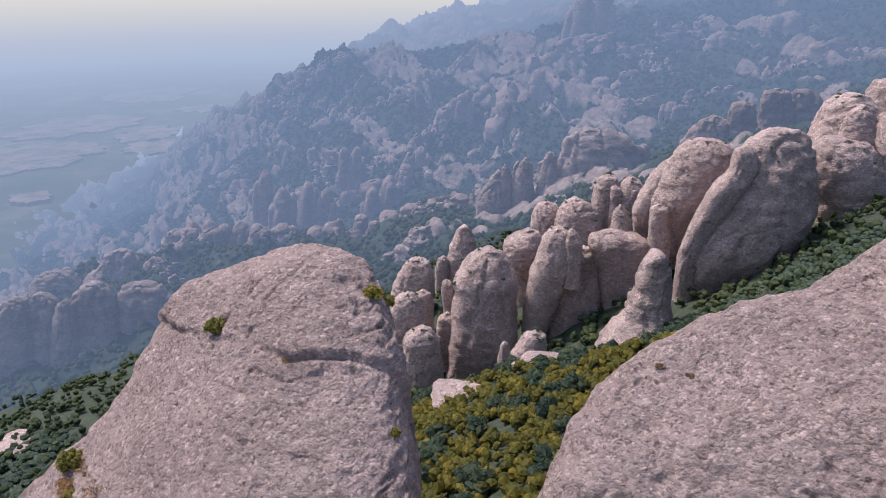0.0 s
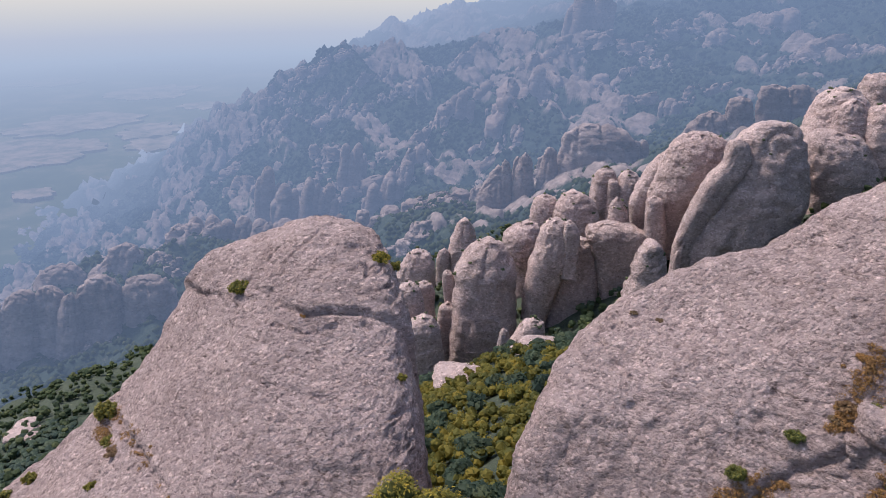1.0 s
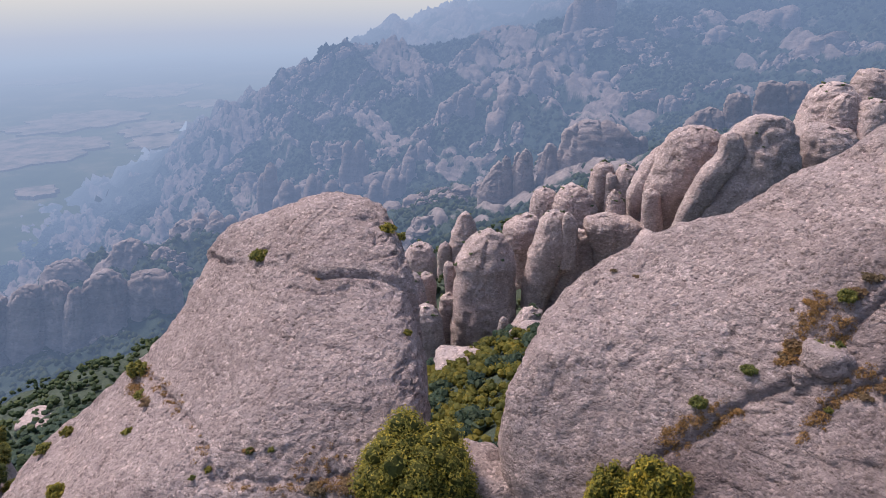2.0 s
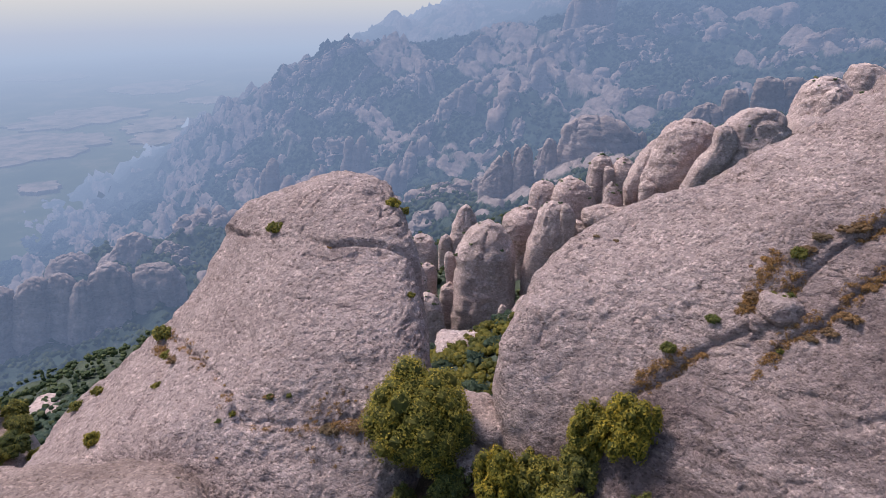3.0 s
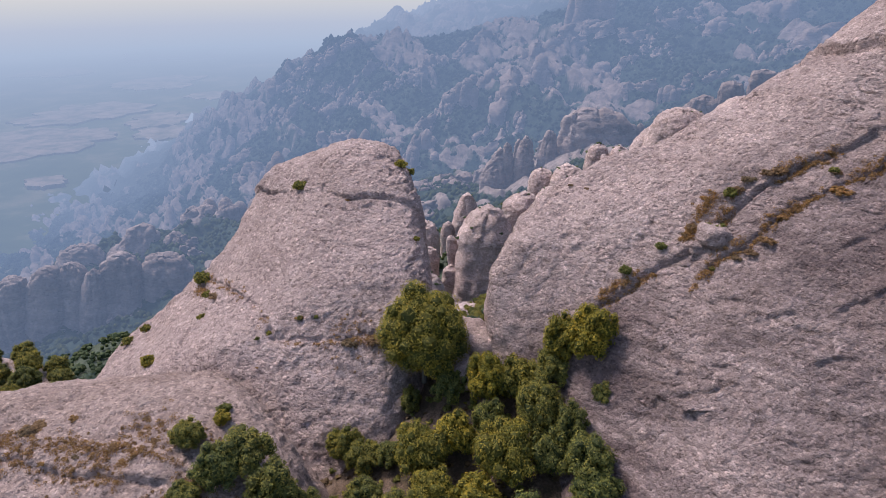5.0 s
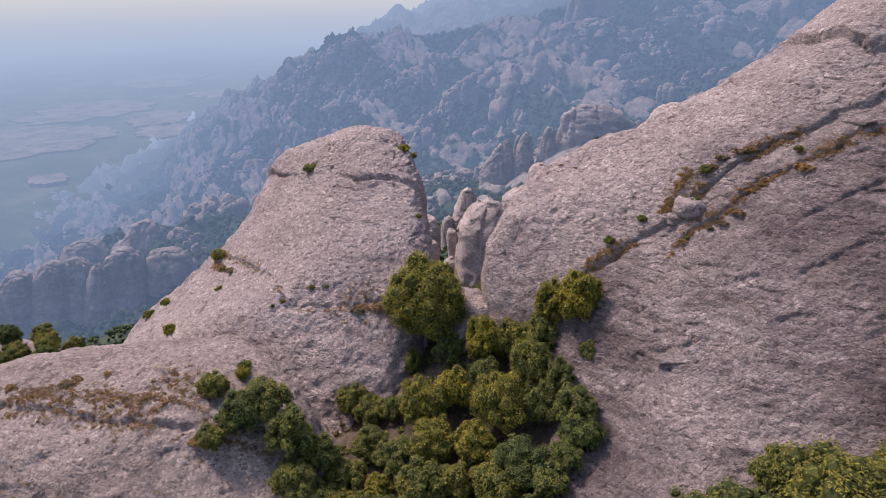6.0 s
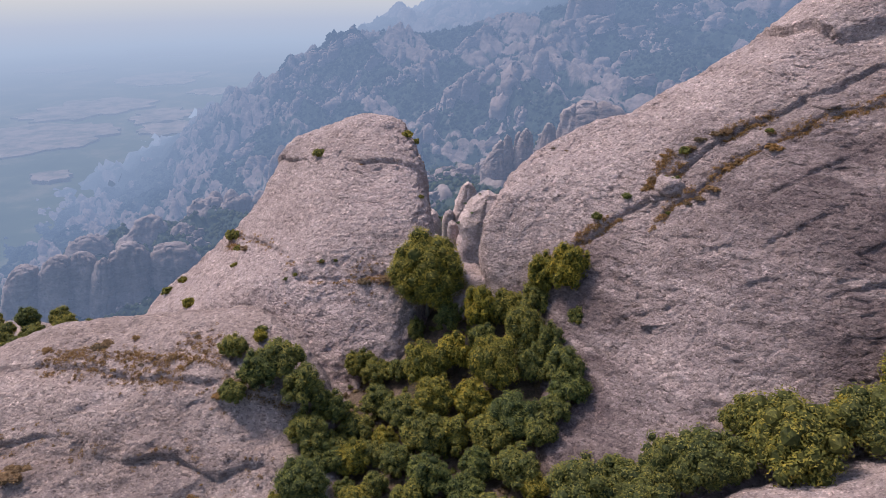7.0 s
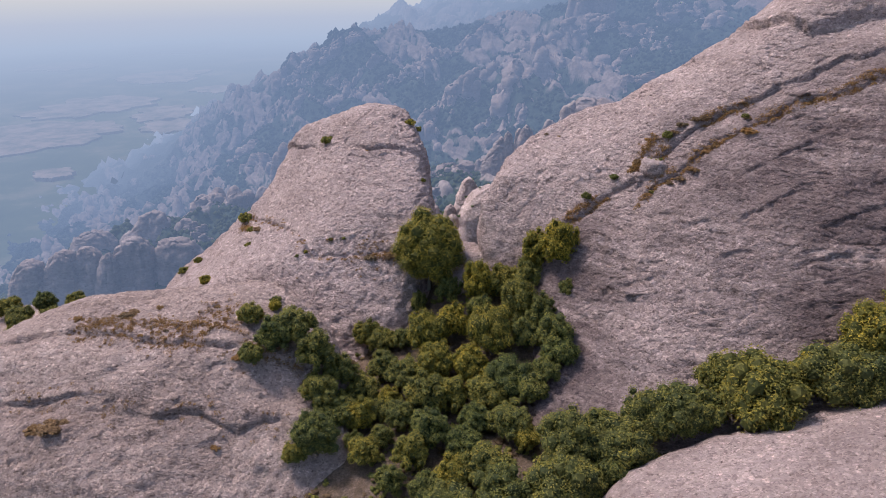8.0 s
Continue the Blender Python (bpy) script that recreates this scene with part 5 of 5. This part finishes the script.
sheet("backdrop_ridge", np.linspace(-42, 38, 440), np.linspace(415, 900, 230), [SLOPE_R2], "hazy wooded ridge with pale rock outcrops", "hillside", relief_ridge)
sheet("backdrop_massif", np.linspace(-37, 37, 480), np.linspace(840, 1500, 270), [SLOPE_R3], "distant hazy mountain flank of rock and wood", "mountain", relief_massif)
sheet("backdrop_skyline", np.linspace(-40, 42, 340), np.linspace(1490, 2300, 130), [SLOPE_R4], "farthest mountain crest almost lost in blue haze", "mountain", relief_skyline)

CLIFFS_B = [(-310, 635, -253, -285, 15.0), (-294, 635, -264, -288, 10.5), (-287, 700, -249, -291, 11.5), (-265, 695, -239, -288, 11.3), (-245, 690, -235, -282, 10.8), (-231, 690, -240, -276, 9.2), (-213, 690, -237, -263, 9.1),
            (-196, 690, -240, -260, 8.5), (-168, 685, -238, -254, 8.9), (-133, 680, -239, -255, 8.8), (-85, 670, -224, -242, 8.5), (-56, 660, -216, -232, 9.8), (-33, 650, -206, -226, 9.6), (-11, 640, -198, -217, 9.4), (13, 645, -196, -213, 9.4)]
CLIFFS_D = [(-237, 900, -238, -297, 10.8), (-212, 880, -256, -298, 11.3), (-177, 870, -245, -299, 9.6), (-152, 870, -253, -299, 9.6), (-141, 960, -222, -271, 8.8), (-123, 960, -221, -271, 7.9), (-94, 870, -253, -295, 10.9), (-73, 880, -241, -290, 11.0),
            (-53, 920, -236, -283, 9.9), (-35, 960, -221, -279, 9.5), (-23, 920, -244, -280, 8.4), (25, 1060, -165, -207, 11.2), (60, 1090, -157, -200, 10.6), (93, 1010, -185, -239, 10.7), (115, 1040, -158, -203, 11.9), (140, 1090, -132, -183, 11.5)]
CLIFFS_E = [(229, 1240, -32, -95, 17.2), (261, 1240, -24, -86, 20.3), (431, 1150, -84, -110, 14.8), (241, 1120, -149, -175, 16.6), (286, 900, -151, -166, 9.9), (532, 1150, -55, -97, 20.3), (529, 1050, -112, -136, 18.9)]
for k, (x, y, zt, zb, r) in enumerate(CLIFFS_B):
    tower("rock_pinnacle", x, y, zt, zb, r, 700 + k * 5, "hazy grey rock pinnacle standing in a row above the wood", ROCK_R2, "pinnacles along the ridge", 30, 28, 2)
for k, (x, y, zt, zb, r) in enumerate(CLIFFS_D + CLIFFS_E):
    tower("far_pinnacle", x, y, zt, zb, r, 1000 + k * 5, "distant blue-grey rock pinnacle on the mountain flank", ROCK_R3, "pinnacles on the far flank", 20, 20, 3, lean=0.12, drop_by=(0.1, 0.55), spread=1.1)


p = wood_places(rng, 17000, 415, 880, 42, 0.6)
more, rock = relief_ridge(p[:, 0], p[:, 1])
p[:, 2] += 1.0 + more
p = p[rock < 0.2]
scattered("ridge_wood", p, rng.uniform(2.0, 4.0, len(p)), OCTA, [LEAF_R2], "dark holm oak wood seen through light haze", "wood", seed=8, jitter=0.15, soft=True)
p = wood_places(rng, 22000, 850, 1420, 40, 0.6)
more, rock = relief_massif(p[:, 0], p[:, 1])
p[:, 2] += 1.0 + more
p = p[rock < 0.2]
scattered("massif_wood", p, rng.uniform(2.5, 5.0, len(p)), OCTA, [LEAF_R3], "far dark wood seen through blue haze", "wood", seed=9, jitter=0.15, soft=True)


def ridge_tower(y, deep, rows, seed, kids=()):
    return lofted_tower("rock_cliff", y, deep, rows, seed, kids, ROCK_R2, "hazy grey cliff of fluted conglomerate above the wood", "cliffs along the ridge", 64, 52, 1.25, 1.3)


ridge_tower(575, 0.5, [(-117.9, 116.8, 0.0), (-120.2, 117.4, 13.4), (-125.4, 122.4, 23.7), (-134.4, 128.2, 32.7), (-147.8, 128.3, 35.8), (-167.4, 129.4, 37.6), (-181.4, 129.4, 39.5)], 254, [
    ("fin", 572, 0.9, [(-130.5, 163.9, 0.0), (-133.8, 164.2, 3.2), (-144.7, 165.3, 4.2), (-161.7, 167.1, 5.2), (-175.7, 167.1, 5.5)]),
    ("fin", 570, 0.8, [(-136.0, 85.6, 0.0), (-139.3, 85.8, 4.7), (-151.2, 85.4, 7.5), (-168.3, 84.9, 9.9), (-182.3, 84.9, 10.4)]),
    ("fin", 568, 0.8, [(-140.2, 65.1, 0.0), (-144.0, 66.2, 4.7), (-155.5, 64.8, 7.5), (-172.6, 64.3, 9.7), (-186.6, 64.3, 10.2)])])
ridge_tower(572, 0.8, [(-151.7, 43.4, 0.0), (-155.6, 43.5, 4.7), (-163.9, 42.3, 9.0), (-178.7, 39.3, 14.4), (-192.7, 39.3, 15.1)], 261, [
    ("fin", 570, 0.9, [(-146.4, 48.7, 0.0), (-149.7, 49.3, 3.3), (-160.9, 49.6, 5.2), (-176.6, 49.6, 6.7), (-190.6, 49.6, 7.0)]),
    ("fin", 575, 0.8, [(-144.8, 59.9, 0.0), (-148.6, 60.0, 3.3), (-162.3, 59.8, 5.0), (-177.2, 59.6, 6.7), (-191.2, 59.6, 7.0)])])
ridge_tower(545, 0.55, [(-90.7, 228.3, 0.0), (-93.3, 227.4, 9.1), (-100.2, 227.1, 11.3), (-113.3, 228.6, 11.8), (-131.2, 230.9, 12.4), (-145.2, 230.9, 13.0)], 268, [
    ("panel", 548, 0.55, [(-81.9, 253.9, 0.0), (-84.4, 253.1, 9.9), (-92.1, 253.9, 12.1), (-109.6, 256.4, 12.7), (-129.7, 259.4, 13.3), (-143.7, 259.4, 14.0)]),
    ("panel", 552, 0.55, [(-83.4, 274.2, 0.0), (-85.9, 275.9, 9.1), (-97.2, 281.0, 14.0), (-123.9, 286.4, 15.6), (-137.9, 286.4, 16.4)]),
    ("ramp", 548, 0.6, [(-102.4, 208.5, 0.0), (-106.0, 208.1, 10.5), (-113.0, 205.6, 15.0), (-122.8, 203.8, 18.2), (-131.9, 203.2, 20.0), (-145.9, 203.2, 21.0)])])

ridge_tower(505, 0.7, [(-237.5, -344.5, 0.0), (-240.5, -342.9, 9.0), (-249.0, -345.5, 14.2), (-269.2, -349.8, 16.5), (-300.7, -357.1, 18.0), (-314.7, -357.1, 18.9)], 420)
ridge_tower(512, 0.6, [(-236.4, -325.6, 0.0), (-239.8, -325.2, 8.0), (-249.9, -324.3, 13.3), (-273.0, -328.7, 14.9), (-304.9, -335.3, 16.6), (-318.9, -335.3, 17.4)], 429)
ridge_tower(506, 0.8, [(-239.5, -303.2, 0.0), (-243.0, -303.4, 5.9), (-254.5, -305.7, 9.1), (-275.0, -309.3, 11.0), (-301.3, -315.0, 11.7), (-315.3, -315.0, 12.3)], 438)
ridge_tower(520, 0.6, [(-230.6, -285.2, 0.0), (-234.1, -285.8, 11.5), (-243.6, -286.4, 17.3), (-266.8, -290.6, 19.9), (-304.2, -298.0, 23.2), (-318.2, -298.0, 24.4)], 447)
ridge_tower(530, 0.6, [(-235.6, -251.1, 0.0), (-238.6, -251.6, 16.3), (-248.4, -252.0, 22.3), (-266.7, -252.5, 24.9), (-299.0, -257.6, 25.4), (-313.0, -257.6, 26.7)], 456)
ridge_tower(628, 0.6, [(-243.7, -312.6, 0.0), (-247.8, -312.2, 13.0), (-258.3, -315.0, 18.6), (-273.1, -323.6, 27.0), (-303.6, -331.7, 31.3), (-317.6, -331.7, 32.9)], 465)
ridge_tower(630, 0.6, [(-266.2, -380.0, 0.0), (-270.3, -380.8, 15.4), (-280.0, -381.1, 22.7), (-304.5, -388.1, 26.7), (-318.5, -388.1, 28.0)], 474)
ridge_tower(682, 0.7, [(-241.1, -263.9, 0.0), (-246.1, -264.6, 9.9), (-258.5, -268.3, 15.5), (-277.4, -272.4, 18.3), (-303.3, -277.7, 21.6), (-317.3, -277.7, 22.7)], 483)
ridge_tower(680, 0.7, [(-239.2, -239.3, 0.0), (-244.1, -239.9, 9.3), (-257.8, -241.2, 12.6), (-276.7, -243.8, 14.2), (-295.9, -245.6, 14.9), (-309.9, -245.6, 15.6)], 492)
ridge_tower(620, 0.8, [(-249.3, -278.9, 0.0), (-253.3, -278.9, 8.1), (-269.7, -280.6, 14.9), (-293.6, -285.1, 17.1), (-307.6, -285.1, 18.0)], 501)
ridge_tower(500, 0.8, [(-244.0, -369.9, 0.0), (-247.4, -370.7, 9.9), (-266.6, -376.5, 14.7), (-297.7, -384.8, 16.7), (-311.7, -384.8, 17.5)], 510)


def fin(seed, n=14, m=12):
    """A leaning blade of rock of unit half width, its foot well below its seat."""
    rng = np.random.default_rng(seed)
    lean = rng.uniform(-0.1, 0.25)
    top = rng.uniform(1.3, 2.4)
    rows = [(top, lean * top, 0.0), (top - 0.14, lean * top, 0.36), (top - 0.55, lean * (top - 0.5), 0.70), (0.45 * top, 0.45 * lean * top, 0.92), (0.0, 0.0, 1.1), (-2.2, -0.4 * lean, 1.5)]
    v = loft(0.0, 1.0, rows, seed, n, m, 3.6)
    f = grid_faces(m, n, True)
    return v, np.concatenate([f[:, [0, 1, 2]], f[:, [0, 2, 3]]])


def rib(name, line, count, size, relief, mat, label, seed, tall=1.0):
    """Blades and heads of rock run together along one rib of a slope, highest along its middle."""
    rng = np.random.default_rng(seed)
    line = np.array(line, float)
    run = np.concatenate([[0], np.cumsum(np.hypot(*np.diff(line, axis=0).T))])
    vs, fs, base = [], [], 0
    for k in range(3):
        at = rng.uniform(0, run[-1], count)
        x, y = np.interp(at, run, line[:, 0]), np.interp(at, run, line[:, 1])
        ahead = np.minimum(at + 8, run[-1])
        turn = np.arctan2(np.interp(ahead, run, line[:, 1]) - y + 1e-3, np.interp(ahead, run, line[:, 0]) - x + 1e-3)
        off = rng.normal(0, 1.1 * size, count)
        x, y = x - np.sin(turn) * off + rng.normal(0, 0.5 * size, count), y + np.cos(turn) * off
        r = size * (0.34 + 0.75 * rng.random(count) ** 1.6) * np.exp(-0.25 * (off / (1.4 * size)) ** 2)
        z = height(x, y) + relief(x, y)[0]
        v, f = fin(seed + 7 * k)
        up = rng.uniform(0.7, 1.25, count) * tall
        long = rng.uniform(1.0, 2.6, count)
        for i in range(count):
            a = turn[i] + rng.normal(0, 0.35) - math.pi / 2
            w = v * r[i]
            w[:, 1] *= long[i]
            vs.append(np.stack([w[:, 0] * math.cos(a) - w[:, 1] * math.sin(a) + x[i], w[:, 0] * math.sin(a) + w[:, 1] * math.cos(a) + y[i], w[:, 2] * up[i] + 0.25 * w[:, 1] + z[i]], -1))
            fs.append(f + base)
            base += len(v)
    return tagged(new(name, mesh_of(name, np.concatenate(vs), np.concatenate(fs), [mat])), label, "rock", kind="stuff")


FAR_RIBS = [(9, 16, [(-77, 923), (-56, 959), (-33, 1001), (0, 1070), (36, 1123), (83, 1166)]), (11, 13, [(39, 965), (72, 1003), (105, 1060), (139, 1147), (157, 1183)]), (7, 8, [(53, 891), (84, 945), (106, 982)]),
            (9, 22, [(-331, 1071), (-263, 1013), (-206, 987), (-152, 957), (-111, 945), (-70, 932)]), (7, 26, [(-424, 1290), (-353, 1276), (-287, 1227), (-222, 1202), (-141, 1181)]),
            (7, 24, [(-140, 1165), (-85, 1182), (-38, 1213), (10, 1249), (69, 1269), (143, 1232)]), (7, 18, [(-347, 1357), (-270, 1314), (-227, 1316), (-176, 1329)]), (6, 12, [(-302, 1307), (-206, 1234), (-128, 1247), (-90, 1276)])]
HIGH_RIBS = [(9, 6, [(229, 1073), (240, 1025), (279, 1111)]), (12, 7, [(361, 1202), (423, 1258), (432, 1169)]), (11, 9, [(464, 1111), (521, 1174), (564, 1216)]), (9, 14, [(427, 972), (476, 1002), (505, 967), (535, 957), (582, 980)]),
             (7, 11, [(238, 962), (275, 957), (325, 951), (369, 953)]), (8, 10, [(246, 1176), (286, 1197), (319, 1179), (334, 1095)]), (8, 4, [(159, 1022), (152, 1099)]), (8, 6, [(192, 1175), (242, 1209)]),
             (7, 6, [(-400, 1150), (-355, 1161)]), (9, 9, [(-205, 1088), (-162, 1035), (-127, 1030), (-82, 990)])]
RIDGE_RIBS = [(5, 34, [(-136, 676), (-86, 664), (-38, 652), (9, 640), (54, 628), (97, 620)]), (6, 18, [(-285, 660), (-270, 684), (-234, 684), (-172, 682), (-136, 676)]), (4, 14, [(-83, 640), (-48, 630), (-13, 612), (20, 606)]),
              (4, 6, [(-47, 551), (-33, 552), (-14, 541)]), (3, 8, [(-362, 512), (-324, 504), (-293, 500), (-268, 507)]), (5, 6, [(-276, 634), (-250, 594)])]
for k, (size, count, line) in enumerate(FAR_RIBS + HIGH_RIBS):
    rib("flank_rib", line, count, size, relief_massif, ROCK_R3, "small pinkish pillars of rock along a rib of the far flank", 891 + 3 * k, 0.9 if k >= len(FAR_RIBS) else 1.25)
for k, (size, count, line) in enumerate(RIDGE_RIBS):
    rib("ridge_rocks", line, count, size, relief_ridge, ROCK_R2, "pale rounded heads of rock crowding the hazy ridge", 991 + 3 * k, 0.8)


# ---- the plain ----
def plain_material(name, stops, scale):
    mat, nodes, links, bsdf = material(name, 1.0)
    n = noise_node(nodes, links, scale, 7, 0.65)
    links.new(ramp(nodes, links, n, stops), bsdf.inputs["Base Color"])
    # haze painted as emission, taking over the whole look far out
    mix = haze_glow(mat, 0.6, HAZE)
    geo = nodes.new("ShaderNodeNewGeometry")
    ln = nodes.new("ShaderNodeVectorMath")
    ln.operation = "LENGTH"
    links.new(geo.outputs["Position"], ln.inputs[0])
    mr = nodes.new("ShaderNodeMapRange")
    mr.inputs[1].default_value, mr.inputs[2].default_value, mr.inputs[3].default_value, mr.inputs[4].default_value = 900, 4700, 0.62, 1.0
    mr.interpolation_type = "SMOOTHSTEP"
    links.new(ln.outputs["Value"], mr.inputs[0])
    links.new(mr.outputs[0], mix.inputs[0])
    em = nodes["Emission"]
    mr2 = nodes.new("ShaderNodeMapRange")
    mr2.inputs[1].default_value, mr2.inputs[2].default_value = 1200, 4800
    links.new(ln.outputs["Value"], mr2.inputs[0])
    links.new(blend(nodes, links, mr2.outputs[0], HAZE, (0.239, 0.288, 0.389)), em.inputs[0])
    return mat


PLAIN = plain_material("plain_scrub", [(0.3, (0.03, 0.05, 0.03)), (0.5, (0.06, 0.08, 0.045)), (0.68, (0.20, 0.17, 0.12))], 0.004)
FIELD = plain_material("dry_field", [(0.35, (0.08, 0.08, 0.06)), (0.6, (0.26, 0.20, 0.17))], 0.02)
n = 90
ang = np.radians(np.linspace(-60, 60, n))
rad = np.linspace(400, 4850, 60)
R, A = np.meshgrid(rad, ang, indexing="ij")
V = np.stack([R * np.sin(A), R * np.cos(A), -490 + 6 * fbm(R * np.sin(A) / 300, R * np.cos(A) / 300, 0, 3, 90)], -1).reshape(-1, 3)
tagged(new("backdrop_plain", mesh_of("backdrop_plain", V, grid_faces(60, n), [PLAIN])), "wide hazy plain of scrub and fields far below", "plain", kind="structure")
FIELDS = [[(-1031, 1586), (-1002, 1618), (-922, 1594), (-951, 1550), (-1009, 1559)], [(-1347, 2086), (-1232, 2161), (-1088, 2137), (-1055, 2013), (-1117, 1854), (-1113, 1691)], [(-944, 2105), (-953, 2223), (-907, 2198), (-868, 1991), (-901, 2012)],
          [(-1444, 2973), (-1330, 3166), (-1211, 3331), (-1150, 3116), (-1261, 2875)], [(-2007, 3293), (-2001, 3472), (-1831, 3546), (-1770, 3394), (-1907, 3208)]]
FIELDS_FAR = [[(-1810, 3842), (-1746, 4216), (-1656, 4733), (-1604, 4473), (-1669, 3794)], [(-1010, 2684), (-986, 2806), (-911, 2856), (-902, 2683)], [(-1447, 2287), (-1361, 2523), (-1125, 2595), (-1086, 2449), (-1269, 2302), (-1370, 2186)],
              [(-1046, 2240), (-1023, 2391), (-917, 2418), (-906, 2281), (-966, 2135)]]
for k, corners in enumerate(FIELDS + FIELDS_FAR):
    c = np.array(corners, float)
    mid = c.mean(0)
    ang, rho = outline(corners, mid, 60)
    rho = rho * (1 + 0.5 * fbm(np.cos(ang) * 3 + k, np.sin(ang) * 3, 0, 4, k))
    ring = np.stack([mid[0] + rho * np.cos(ang), mid[1] + rho * np.sin(ang), np.full(60, -484.0)], -1)
    low = ring - np.array([0, 0, 10])
    V = np.concatenate([low, ring, np.array([[mid[0], mid[1], -484.0]])])
    F = np.concatenate([grid_faces(2, 60, True)[:, [0, 1, 2]], grid_faces(2, 60, True)[:, [0, 2, 3]], np.stack([60 + np.arange(60), 60 + (np.arange(60) + 1) % 60, np.full(60, 120)], -1)])
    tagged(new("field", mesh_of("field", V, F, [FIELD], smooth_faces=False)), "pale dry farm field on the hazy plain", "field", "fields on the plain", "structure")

# far curved wall with glowing haze painted on as a gradient, closing the distance
bank, nodes, links, _b = material("haze_wall_glow", 1.0)
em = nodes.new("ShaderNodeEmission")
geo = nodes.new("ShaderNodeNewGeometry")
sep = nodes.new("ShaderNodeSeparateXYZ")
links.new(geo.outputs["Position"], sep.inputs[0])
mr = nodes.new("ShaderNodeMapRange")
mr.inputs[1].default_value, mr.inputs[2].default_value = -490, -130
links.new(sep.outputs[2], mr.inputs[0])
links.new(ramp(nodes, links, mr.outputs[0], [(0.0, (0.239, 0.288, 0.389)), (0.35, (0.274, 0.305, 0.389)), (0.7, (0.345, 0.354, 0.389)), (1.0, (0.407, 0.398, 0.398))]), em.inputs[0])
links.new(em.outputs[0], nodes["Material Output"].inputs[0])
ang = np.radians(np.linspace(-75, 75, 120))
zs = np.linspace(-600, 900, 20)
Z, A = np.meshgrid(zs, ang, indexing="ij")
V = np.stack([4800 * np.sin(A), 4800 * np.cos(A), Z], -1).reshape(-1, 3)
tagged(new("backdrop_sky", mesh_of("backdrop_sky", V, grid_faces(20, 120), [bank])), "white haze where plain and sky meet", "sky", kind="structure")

# a small pale hermitage on the plain
WALL, nodes, links, bsdf = material("pale_plaster", 0.9)
bsdf.inputs["Base Color"].default_value = (0.75, 0.72, 0.68, 1)
# half of the wall's look is painted haze
haze_glow(WALL, 0.5, HAZE)


def block(name, cx, cy, z0, w, d, h, roof):
    """A small house body with a pitched roof in one piece each."""
    V = [(cx - w, cy - d, z0), (cx + w, cy - d, z0), (cx + w, cy + d, z0), (cx - w, cy + d, z0), (cx - w, cy - d, z0 + h), (cx + w, cy - d, z0 + h), (cx + w, cy + d, z0 + h), (cx - w, cy + d, z0 + h)]
    body = mesh_of("wall", np.array(V, float), [(0, 1, 5, 4), (1, 2, 6, 5), (2, 3, 7, 6), (3, 0, 4, 7), (4, 5, 6, 7)], [WALL], smooth_faces=False)
    R = [(cx - w - 1, cy - d - 1, z0 + h), (cx + w + 1, cy - d - 1, z0 + h), (cx + w + 1, cy + d + 1, z0 + h), (cx - w - 1, cy + d + 1, z0 + h), (cx, cy - d - 1, z0 + h + roof), (cx, cy + d + 1, z0 + h + roof)]
    top = mesh_of("roof", np.array(R, float), [(0, 1, 4), (1, 2, 4), (2, 5, 4), (2, 3, 5), (3, 0, 5), (0, 4, 5)], [FIELD], smooth_faces=False)
    return body, top


house = tagged(new("hermitage"), "small pale building with a tower on the hazy plain", "building")
for cx, cy, w, d, h, roof in ((-802, 1852, 4, 4, 24, 6), (-812, 1850, 8, 6, 9, 4)):
    for n_, me in zip(("wall", "roof"), block("house", cx, cy, -488, w, d, h, roof)):
        part(n_, me, house)
